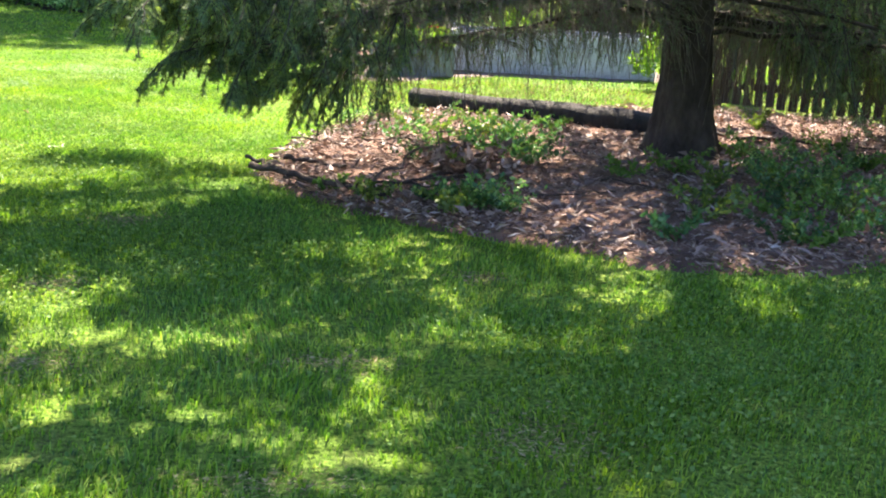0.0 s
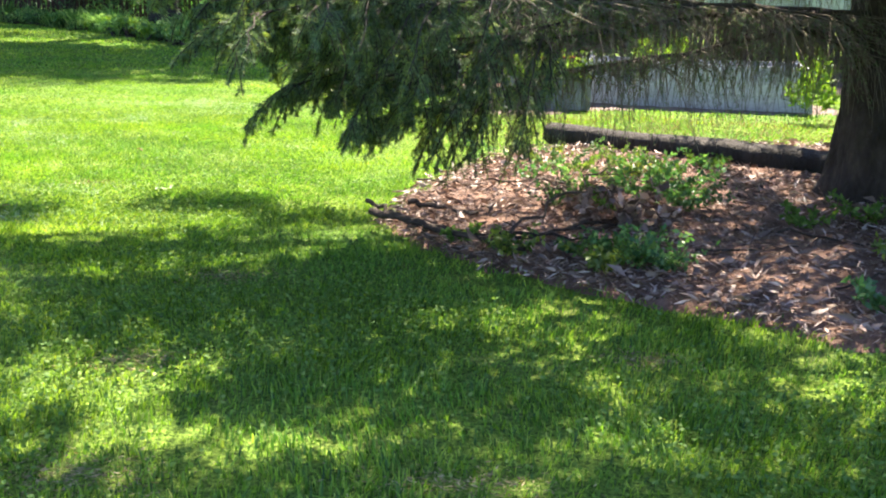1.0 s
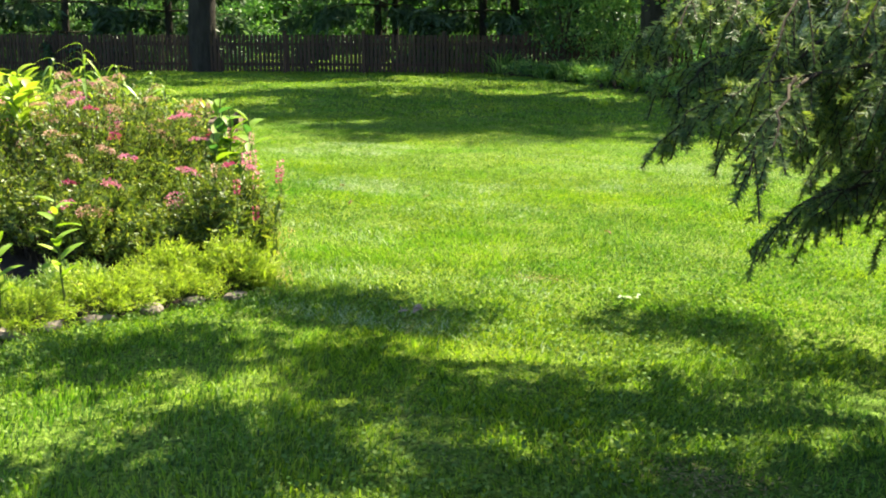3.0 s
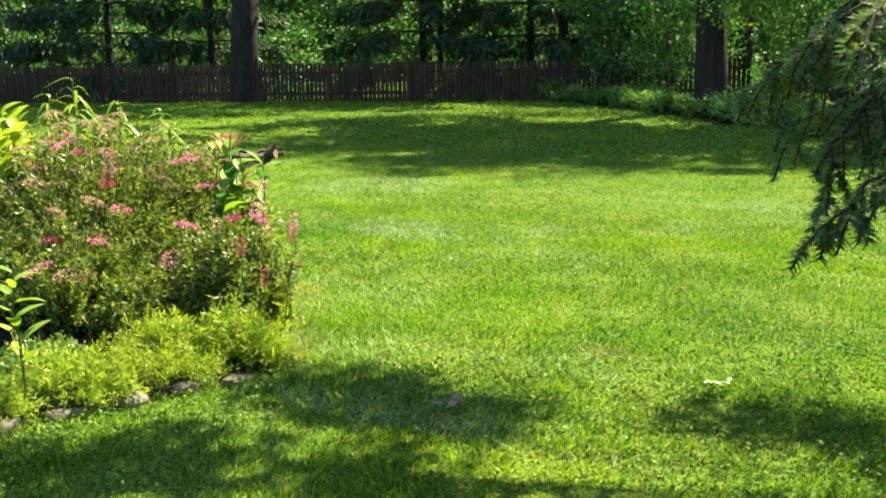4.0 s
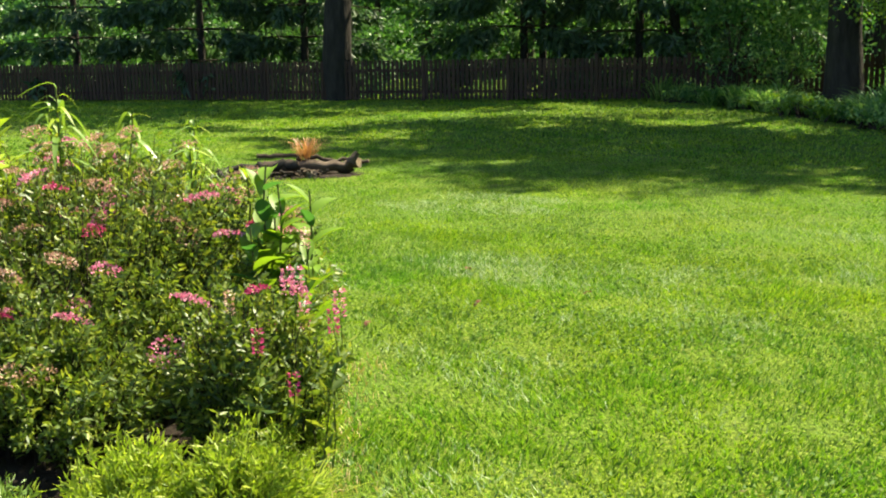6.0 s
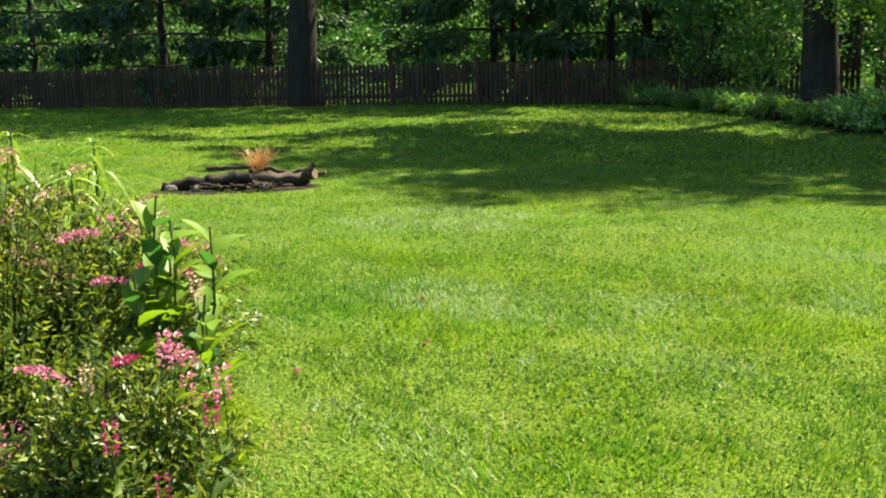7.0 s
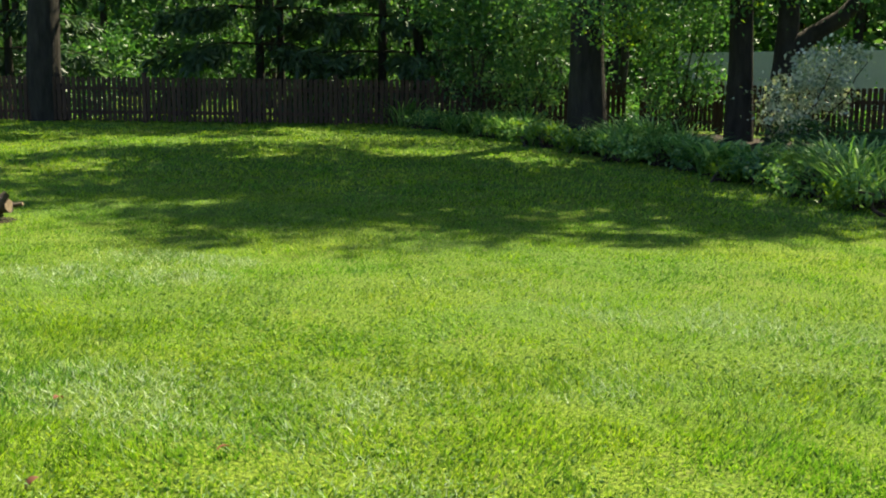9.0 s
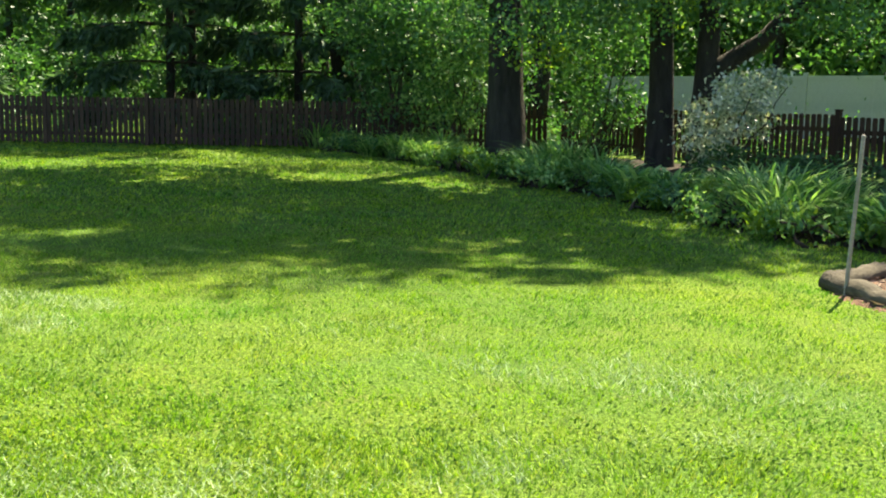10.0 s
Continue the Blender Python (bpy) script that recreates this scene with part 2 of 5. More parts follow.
def tubes(paths, radii, sides=6):
    """Round tapered tubes along many paths of equal length: paths (n, k, 3), radii (n, k)."""
    paths, radii = np.asarray(paths, float), np.asarray(radii, float)
    n, k, _ = paths.shape
    d = np.gradient(paths, axis=1)
    d /= np.linalg.norm(d, axis=2, keepdims=True) + 1e-9
    ref = np.where(np.abs(d[..., 2:3]) > 0.9, np.array([1.0, 0, 0]), np.array([0, 0, 1.0]))
    a = np.cross(d, ref)
    a /= np.linalg.norm(a, axis=2, keepdims=True) + 1e-9
    b = np.cross(d, a)
    ang = np.arange(sides) * 2 * math.pi / sides
    ring = (a[:, :, None, :] * np.cos(ang)[None, None, :, None] + b[:, :, None, :] * np.sin(ang)[None, None, :, None])
    v = (paths[:, :, None, :] + ring * radii[:, :, None, None]).reshape(-1, 3)
    i = np.arange(n)[:, None, None] * k * sides + np.arange(k - 1)[None, :, None] * sides
    j = np.arange(sides)[None, None, :]
    jn = (j + 1) % sides
    f = np.stack([i + j, i + jn, i + sides + jn, i + sides + j], -1).reshape(-1, 4)
    return v, f


def unit(a):
    return a / (np.linalg.norm(a, axis=-1, keepdims=True) + 1e-9)


def leaves(p, along, length, width, fold=0.25):
    """Pointed leaves, two faces folded along the rib: points (n, 3), directions (n, 3), lengths and widths (n,)."""
    n = len(p)
    u = unit(along)
    w = unit(np.cross(u, R.normal(size=(n, 3))))
    nn = np.cross(u, w)
    L, W = np.asarray(length)[:, None], np.asarray(width)[:, None]
    mid = p + u * L * 0.45
    v = np.stack([p, mid + w * W / 2 + nn * W * fold, p + u * L, mid - w * W / 2 + nn * W * fold], 1).reshape(-1, 3)
    q = np.arange(n)[:, None] * 4
    return v, np.concatenate([q + [0, 1, 2], q + [0, 2, 3]])


def blades(p, lean, length, width):
    """Grass blades that bend over: five points, two quads closed to triangles."""
    n = len(p)
    L, W = np.asarray(length)[:, None], np.asarray(width)[:, None]
    ang = R.uniform(0, 2 * math.pi, n)
    side = np.stack([np.cos(ang), np.sin(ang), np.zeros(n)], 1)
    up = np.array([0, 0, 1.0])
    mid = p + (up * 0.62 + lean * 0.30) * L
    tip = p + (up * 0.80 + lean * 0.95) * L
    v = np.stack([p - side * W / 2, p + side * W / 2, mid + side * W * 0.42, mid - side * W * 0.42, tip], 1).reshape(-1, 3)
    q = np.arange(n)[:, None] * 5
    return v, np.concatenate([q + [0, 1, 2], q + [0, 2, 3], q + [3, 2, 4]])


def spikes(p, lean, length, width):
    """Grass blades far off: one leaning triangle each."""
    n = len(p)
    L, W = np.asarray(length)[:, None], np.asarray(width)[:, None]
    ang = R.uniform(0, 2 * math.pi, n)
    side = np.stack([np.cos(ang), np.sin(ang), np.zeros(n)], 1)
    v = np.stack([p - side * W / 2, p + side * W / 2, p + (np.array([0, 0, 1.0]) * 0.72 + lean * 1.0) * L], 1).reshape(-1, 3)
    return v, np.arange(n * 3).reshape(-1, 3)


def lump(x, y, scale, seed=0.0):
    """Cheap smooth noise over the plan, about -1 to 1."""
    x, y = np.asarray(x) * scale + seed, np.asarray(y) * scale - seed
    return (np.sin(x * 1.7 + 1.3 * np.sin(y * 1.1)) + np.sin(y * 2.1 + 1.7 * np.sin(x * 0.8 + 1)) + np.sin((x + y) * 3.3 + 2 * np.sin(x * 2.7)) * 0.6) / 2.6


def inside(px, py, poly):
    """Whether points of the plan lie in a polygon."""
    r = np.zeros(len(px), bool)
    for (x1, y1), (x2, y2) in zip(poly, poly[1:] + poly[:1]):
        c = ((y1 > py) != (y2 > py)) & (px < (x2 - x1) * (py - y1) / (y2 - y1 + 1e-12) + x1)
        r ^= c
    return r


def smooth_poly(poly, steps=6, wobble=0.06):
    """A polygon with rounded corners and an uneven edge."""
    n, o = len(poly), []
    for i in range(n):
        p0, p1, p2, p3 = (np.array(poly[(i + j - 1) % n], float) for j in range(4))
        for s in range(steps):
            t = s / steps
            q = 0.5 * (2 * p1 + (p2 - p0) * t + (2 * p0 - 5 * p1 + 4 * p2 - p3) * t * t + (3 * p1 - p0 - 3 * p2 + p3) * t ** 3)
            o.append(tuple(q + R.normal(size=2) * wobble * 0.5))
    return o


def sheet(name, poly, lift, material, label, category, crown=0.0):
    """A patch of ground over the lawn: filled polygon, slightly mounded, with its rim sunk in the ground."""
    xs, ys = [p[0] for p in poly], [p[1] for p in poly]
    step = max((max(xs) - min(xs)), (max(ys) - min(ys))) / 46
    gx, gy = np.meshgrid(np.arange(min(xs), max(xs) + step, step), np.arange(min(ys), max(ys) + step, step))
    nx = gx.shape[1]
    inn = inside(gx.ravel(), gy.ravel(), poly)
    pts = np.array(poly)
    dist = np.min(np.hypot(gx.ravel()[:, None] - pts[:, 0], gy.ravel()[:, None] - pts[:, 1]), 1) * np.where(inn, 1, -1)
    h = np.where(dist > 0, lift + crown * np.clip(dist / 0.6, 0, 1) + 0.02 * lump(gx.ravel(), gy.ravel(), 4.0), lift + dist * 0.4)
    z = rise(gx.ravel(), gy.ravel()) + h
    v = np.stack([gx.ravel(), gy.ravel(), z], 1)
    i = np.arange(len(v)).reshape(gx.shape)
    f = np.stack([i[:-1, :-1], i[:-1, 1:], i[1:, 1:], i[1:, :-1]], -1).reshape(-1, 4)
    f = f[(dist[f] > -step * 1.2).any(1)]
    used = np.unique(f)
    renum = np.zeros(len(v), int)
    renum[used] = np.arange(len(used))
    return tagged(new(name, mesh_np(name, v[used], renum[f], material, True)), label, category, kind="structure")


def box_bm(sx, sy, sz, bevel=0.0, at=(0, 0, 0)):
    bm = bmesh.new()
    bmesh.ops.create_cube(bm, size=1)
    for v in bm.verts:
        v.co = Vector((v.co.x * sx + at[0], v.co.y * sy + at[1], v.co.z * sz + at[2]))
    if bevel:
        bmesh.ops.bevel(bm, geom=bm.edges[:], offset=bevel, segments=2, affect="EDGES")
    return bm

# ---- the ground and its beds ----
gx = np.concatenate([[-400, -200, -110, -70], np.arange(-50, 31, 1.0), [45, 70, 110, 200, 400]])
gy = np.concatenate([[-400, -150, -60, -25], np.arange(-10, 46, 1.0), [55, 70, 110, 200, 400]])
mx, my = np.meshgrid(gx, gy)
gi = np.arange(mx.size).reshape(mx.shape)
ground = new("ground", mesh_np("ground", np.stack([mx.ravel(), my.ravel(), rise(mx.ravel(), my.ravel())], 1),
                               np.stack([gi[:-1, :-1], gi[:-1, 1:], gi[1:, 1:], gi[1:, :-1]], -1).reshape(-1, 4), LAWN, True))
tagged(ground, "green mown lawn of grass, clover and thin thatch", "ground", kind="structure")

SPRUCE = (2.18, 8.05)
SPRUCE_BED = smooth_poly([(-1.15, 7.0), (-0.7, 6.2), (-0.1, 5.6), (0.45, 5.25), (1.1, 4.8), (1.9, 4.75), (2.9, 5.2), (4.6, 5.4),
                          (6.2, 6.6), (6.3, 9.2), (4.6, 10.6), (2.6, 10.9), (0.9, 10.5), (-0.35, 9.75), (-0.75, 8.6)], 6, 0.07)
FLOWER_BED = smooth_poly([(-5.2, 5.0), (-4.92, 5.9), (-4.72, 6.45), (-4.55, 6.95), (-5.1, 7.5), (-5.8, 8.1), (-6.9, 8.8), (-8.4, 9.0),
                          (-9.2, 7.6), (-8.6, 5.6), (-7.0, 4.4)], 6, 0.05)
PIT_BED = smooth_poly([(-12.35, 13.6), (-11.75, 13.6), (-11.15, 14.1), (-10.9, 14.55), (-10.95, 14.95), (-11.6, 14.95), (-12.3, 14.3)], 5, 0.05)
LOG_BED = smooth_poly([(-2.85, 16.75), (-2.35, 15.75), (-1.2, 15.2), (0.2, 15.5), (0.4, 17.0), (-0.9, 17.8), (-2.3, 17.5)], 5, 0.03)
BACK_BED = smooth_poly([(-14.6, 31.9), (-12.6, 29.6), (-10.2, 27.4), (-8.4, 25.6), (-6.4, 23.7), (-4.4, 21.7), (-3.0, 19.6), (-1.0, 18.6), (2.5, 17.4),
                        (7.0, 17.5), (9.0, 20.6), (3.0, 24.9), (-3.0, 28.8), (-8.2, 32.4), (-10.0, 33.4)], 6, 0.12)
PATIO = smooth_poly([(-0.8, 13.3), (0.2, 13.25), (0.9, 13.9), (2.2, 14.1), (4.0, 14.2), (4.2, 15.4), (3.4, 16.0), (0.4, 15.6), (-0.9, 14.4)], 6, 0.10)
sheet("mulch_bed", SPRUCE_BED, 0.012, MULCH, "brown needle mulch and dry litter under the spruce", "mulch", 0.05)
sheet("flower_bed_soil", FLOWER_BED, 0.012, SOIL, "flower bed soil darkened for the shade under the bush", "soil", 0.04)
sheet("ash_bed", PIT_BED, 0.010, SOIL, "grey ashy bare soil round the fire pit", "soil", 0.01)
sheet("log_bed_mulch", LOG_BED, 0.012, MULCH, "brown bark mulch inside the log edging", "mulch", 0.05)
sheet("border_soil", BACK_BED, 0.012, SOIL, "shaded soil of the planted border along the fence", "soil", 0.03)
sheet("gravel_patch", PATIO, 0.012, GRAVEL, "pale pinkish gravel round the raised garden box", "gravel", 0.01)
BEDS = [SPRUCE_BED, FLOWER_BED, PIT_BED, LOG_BED, BACK_BED, PATIO]
BARE = [(-0.58, 3.48, 0.26, 0.10), (-1.75, 5.6, 0.24, 0.14), (-1.68, 3.44, 0.26, 0.16), (0.12, 2.85, 0.22, 0.20), (-0.77, 2.56, 0.26, 0.09), (-1.8, 4.4, 0.2, 0.12), (-3.27, 7.93, 0.2, 0.10),
        (1.9, 2.75, 0.3, 0.14), (0.1, 4.6, 0.2, 0.10)]


# ---- grass ----
def scatter(x0, x1, y0, y1, per_m2, keep_beds=BEDS):
    n = int((x1 - x0) * (y1 - y0) * per_m2)
    x, y = R.uniform(x0, x1, n) + R.normal(size=n) * 0.3, R.uniform(y0, y1, n) + R.normal(size=n) * 0.3
    ok = np.ones(n, bool)
    for poly in keep_beds:
        j = R.normal(size=(2, n)) * 0.11
        ok &= ~inside(x + j[0], y + j[1], poly)
    for bx, by, ba, bb in BARE:
        q = ((x - bx) / ba) ** 2 + ((y - by) / bb) ** 2
        ok &= (q > R.uniform(0.0, 0.9, n)) | (R.uniform(size=n) < 0.12)
    tuft = lump(x, y, 3.1) * 0.6 + lump(x, y, 9.0, 4.0) * 0.4
    ok &= R.uniform(-1.3, 0.35, n) < tuft
    return x[ok], y[ok], tuft[ok]


def grass(name, zones, maker, lo, hi, wlo, whi, label, material=None):
    vs, fs, at = [], [], 0
    for x0, x1, y0, y1, d in zones:
        x, y, tuft = scatter(x0, x1, y0, y1, d)
        n = len(x)
        a = lump(x, y, 1.3, 2.0) * 3 + R.normal(size=n) * 1.3
        lean = np.stack([np.cos(a), np.sin(a), np.zeros(n)], 1) * R.uniform(0.1, 1.0, n)[:, None]
        v, f = maker(np.stack([x, y, rise(x, y) - 0.004], 1), lean, R.uniform(lo, hi, n) * (1 + 0.6 * tuft), R.uniform(wlo, whi, n))
        vs.append(v), fs.append(f + at)
        at += len(v)
    return tagged(new(name, mesh_np(name, np.concatenate(vs), np.concatenate(fs), material or GRASS)), label, "grass", kind="stuff")


NEAR = [(-5.2, 3.2, 1.6, 5.8, 4800)]
MIDDLE = [(-5.2, 3.2, 5.8, 9.0, 7600), (-8.0, -1.6, 9.0, 12.0, 6400), (-8.6, -5.2, 2.0, 9.0, 900), (-16, -8, 9, 12, 2200), (-1.6, 4.0, 9.0, 12.5, 1500), (-19, 2.0, 12, 18.0, 1900), (3.2, 7, 2, 8, 500)]
FAR = [(-13, -5.2, -4, 2, 220), (-5.2, 3.2, -4, 1.6, 420), (3.2, 10, -4, 10, 220), (-15, -8.6, 2, 9, 260), (-34, -16, 9, 18, 180), (-34, -2, 18, 24, 420), (-34, -8, 24, 33.5, 300), (2, 9, 10, 20, 200), (-30, 8, 34, 60, 30)]
grass("near_grass", NEAR, blades, 0.020, 0.056, 0.0035, 0.0075, "short green blades of lawn grass in dappled shade")
grass("middle_grass", MIDDLE, spikes, 0.022, 0.052, 0.006, 0.012, "sunlit mown green lawn grass")
grass("dry_grass_strip", [(-0.6, 5.2, 10.9, 13.4, 420)], spikes, 0.04, 0.10, 0.008, 0.014, "pale dry grass behind the spruce bed", THATCH)
grass("far_grass", FAR, spikes, 0.035, 0.07, 0.018, 0.034, "far green lawn grass in sun and tree shade")


def clover():
    vs, fs, at = [], [], 0
    for x0, x1, y0, y1, d in ((-5.2, 3.2, 1.6, 6.0, 3000), (-5.2, 3.2, 6.0, 9.0, 2200), (-9, -2, 9, 12.5, 1500), (-16, -2, 12.5, 16, 500)):
        x, y, tuft = scatter(x0, x1, y0, y1, d)
        keep = lump(x, y, 1.1, 7.0) + R.normal(size=len(x)) * 0.3 > 0.0
        x, y = x[keep], y[keep]
        n = len(x)
        a = R.uniform(0, 2 * math.pi, n)
        d3 = np.stack([np.cos(a), np.sin(a), R.uniform(0.0, 0.6, n)], 1)
        s = R.uniform(0.009, 0.026, n)
        v, f = leaves(np.stack([x, y, rise(x, y) + R.uniform(0.02, 0.055, n)], 1), d3, s, s * 0.7)
        vs.append(v), fs.append(f + at)
        at += len(v)
    tagged(new("clover", mesh_np("clover", np.concatenate(vs), np.concatenate(fs), CLOVER)), "small clover and weed leaves among the grass", "clover", kind="stuff")


clover()


def grass_sheen():
    """Patches of thin blades lying over, with the sheen of the lawn put into their pale colour."""
    n = 110000
    x, y = R.uniform(-9, -2.0, n), R.uniform(6.6, 14.0, n)
    keep = lump(x, y, 0.8, 1.0) * 0.6 + lump(x * 0.5 + y * 0.4, y - x * 0.3, 2.3, 5.0) * 0.5 + R.normal(size=n) * 0.14 > 0.36
    for poly in BEDS:
        keep &= ~inside(x, y, poly)
    x, y = x[keep], y[keep]
    n = len(x)
    a = R.uniform(0, 2 * math.pi, n)
    lean = np.stack([np.cos(a), np.sin(a), 0 * a], 1) * R.uniform(0.4, 1.2, n)[:, None]
    v, f = spikes(np.stack([x, y, rise(x, y)], 1), lean, R.uniform(0.03, 0.058, n), R.uniform(0.004, 0.008, n))
    tagged(new("sheen_grass", mesh_np("sheen_grass", v, f, PALE_LEAF)), "pale blue-green blades carrying the lawn sheen in their colour", "grass", kind="stuff")


grass_sheen()


def dry_thatch():
    """Flattened dry blades over the worn spots of the lawn."""
    vs, fs, at = [], [], 0
    for bx, by, ba, bb in BARE:
        n = int(14000 * ba * bb) + 200
        x, y = bx + R.normal(size=n) * ba * 0.6, by + R.normal(size=n) * bb * 0.6
        a = R.uniform(0, 6.28, n)
        d3 = np.stack([np.cos(a), np.sin(a), R.normal(size=n) * 0.15], 1)
        s = R.uniform(0.01, 0.03, n)
        v, f = leaves(np.stack([x, y, rise(x, y) + R.uniform(0.004, 0.022, n)], 1), d3, s, s * R.uniform(0.08, 0.3, n), 0.2)
        vs.append(v), fs.append(f + at)
        at += len(v)
    tagged(new("dry_thatch", mesh_np("dry_thatch", np.concatenate(vs), np.concatenate(fs), THATCH)), "dry brown thatch in worn spots of the lawn", "thatch", kind="stuff")


dry_thatch()


# ---- litter in the spruce bed ----
def litter(name, poly, n, size, material, label, lift=0.07, wide=(0.04, 0.42)):
    xs, ys = np.array([p[0] for p in poly]), np.array([p[1] for p in poly])
    x, y = R.uniform(xs.min(), xs.max(), n), R.uniform(ys.min(), ys.max(), n)
    ok = inside(x, y, poly)
    x, y = x[ok], y[ok]
    n = len(x)
    a = R.uniform(0, 2 * math.pi, n)
    d3 = np.stack([np.cos(a), np.sin(a), R.normal(size=n) * 0.35], 1)
    s = R.uniform(0.5, 1.3, n) * size
    v, f = leaves(np.stack([x, y, rise(x, y) + R.uniform(0.03, lift, n)], 1), d3, s * R.uniform(0.6, 2.2, n), s * R.uniform(wide[0], wide[1], n), 0.5)
    return tagged(new(name, mesh_np(name, v, f, material)), label, "litter", kind="stuff")


litter("leaf_litter", SPRUCE_BED, 76000, 0.045, LITTER, "dry brown and pale leaf litter under the spruce", 0.085)
litter("curled_leaves", SPRUCE_BED, 4600, 0.054, LITTER, "pale curled dead leaves over the needle mulch", 0.10, (0.4, 0.8))
litter("border_litter", LOG_BED, 1500, 0.07, LITTER, "dry brown bark bits inside the log edging")


# ---- trees ----
def bent_path(p0, p1, k, wobble, seed_r=R):
    s = np.linspace(0, 1, k)[:, None]
    p = np.array(p0) * (1 - s) + np.array(p1) * s
    p[1:-1] += seed_r.normal(size=(k - 2, 3)) * wobble
    return p


def crown_points(balls, n, clump=45):
    """Points in a crown made of many small clumps gathered in a few ellipsoids: (x, y, z, rx, ry, rz)."""
    balls = np.array(balls, float)
    vol = balls[:, 3] * balls[:, 4] * balls[:, 5]
    m = max(8, n // clump)
    pick = R.choice(len(balls), m, p=vol / vol.sum())
    d = unit(R.normal(size=(m, 3))) * (R.uniform(0.25, 1, m) ** 0.45)[:, None]
    centre = balls[pick, :3] + d * balls[pick, 3:]
    which = R.integers(0, m, n)
    size = R.uniform(0.10, 0.26, m)[which, None] * balls[pick][which, 3:].mean(1, keepdims=True) + 0.05
    return centre[which] + R.normal(size=(n, 3)) * size * np.array([1.0, 1.0, 0.55])


def tree(name, x, y, height, trunk_r, balls, n, leaf, material, label, fork=None, lean=(0, 0), limbs=7, bark=None, drop=None, group="", clump=45, low=None, stout=0.34):
    bark = bark or GREY_BARK
    z0 = float(rise(x, y))
    t = thing(name, x, y, z0, label, "tree", group)
    k = 12
    path = bent_path((0, 0, -0.1), (lean[0], lean[1], height * 0.85), k, (trunk_r * 0.25, trunk_r * 0.25, 0))
    rad = trunk_r * np.interp(np.linspace(0, 1, k), [0, 0.03, 0.10, 1], [1.28, 1.06, 1.0, 0.22])
    v, f = tubes(path[None], rad[None], 14)
    child("trunk", mesh_np("trunk", v, f, bark, True), t)
    if fork:
        for start, end, fr in fork:
            p = bent_path(start, end, 9, (0.04, 0.04, 0.04))
            v, f = tubes(p[None], np.linspace(fr, fr * 0.5, 9)[None], 12)
            child("fork", mesh_np("fork", v, f, bark, True), t)
    for i in range(limbs):
        s = R.uniform(0.45, 0.95)
        a = path[int(s * (k - 1))]
        b = balls[i % len(balls)]
        e = np.array(b[:3]) + R.normal(size=3) * np.array(b[3:]) * 0.45
        p = bent_path(a, e, 7, (0.12, 0.12, 0.12))
        v, f = tubes(p[None], np.linspace(trunk_r * stout, trunk_r * 0.06, 7)[None], 7)
        child("limb", mesh_np("limb", v, f, bark, True), t)
    p = crown_points(balls, n, clump)
    d = R.normal(size=(n, 3)) + np.array([0, 0, -0.5])
    s = R.uniform(0.6, 1.35, n) * leaf
    v, f = leaves(p, d, s, s * 0.62, 0.2)
    tagged(child("crown", mesh_np("crown", v, f, material), t), kind="stuff")
    if low:
        low_balls, m, size = low
        p = crown_points(low_balls, m, 38)
        s = R.uniform(0.5, 1.4, m) * size
        v, f = leaves(p, R.normal(size=(m, 3)) + np.array([0, 0, -0.7]), s, s * 0.7, 0.2)
        tagged(child("lower_foliage", mesh_np("lower_foliage", v, f, material), t), kind="stuff")
    if drop:
        for bx, by, bz, br, m, mat2, size in drop:
            a = np.array([bx * 0.3, by * 0.3, bz + 1.5])
            pth = bent_path(a, (bx, by, bz), 7, (0.05, 0.05, 0.05))
            v, f = tubes(pth[None], np.linspace(0.03, 0.006, 7)[None], 5)
            tw = child("low_branch", mesh_np("low_branch", v, f, bark, True), t)
            q = np.array([bx, by, bz]) + R.normal(size=(m, 3)) * np.array([br, br, br * 0.45])
            s = R.uniform(0.6, 1.3, m) * size
            v, f = leaves(q, R.normal(size=(m, 3)) + np.array([0, 0, -0.6]), s, s * 0.7, 0.15)
            # sprays in BRIGHT_LEAF are maple leaves with the sun put into their colour
            tagged(child("leaf_spray", mesh_np("leaf_spray", v, f, mat2), tw, "maple leaves with sunlight put into their yellow-green colour" if mat2 is BRIGHT_LEAF else ""), kind="stuff")
    return t


def shrub(name, x, y, balls, n, leaf, material, label, stems=9, group="", aspect=0.55):
    z0 = float(rise(x, y))
    t = thing(name, x, y, z0, label, "shrub", group)
    paths, rad = [], []
    for i in range(stems):
        b = balls[i % len(balls)]
        e = np.array(b[:3]) + R.normal(size=3) * np.array(b[3:]) * 0.5
        e[2] = max(e[2], 0.3)
        paths.append(bent_path((R.normal() * 0.12, R.normal() * 0.12, -0.03), e, 6, (0.06, 0.06, 0.05)))
        rad.append(np.linspace(0.028, 0.006, 6))
    v, f = tubes(paths, rad, 5)
    child("stem", mesh_np("stem", v, f, TWIG, True), t)
    p = crown_points(balls, n)
    p[:, 2] = np.maximum(p[:, 2], R.uniform(0.05, 0.3, n))
    s = R.uniform(0.6, 1.35, n) * leaf
    v, f = leaves(p, R.normal(size=(n, 3)) + np.array([0, 0, -0.3]), s, s * aspect, 0.2)
    tagged(child("foliage", mesh_np("foliage", v, f, material), t), kind="stuff")
    return t


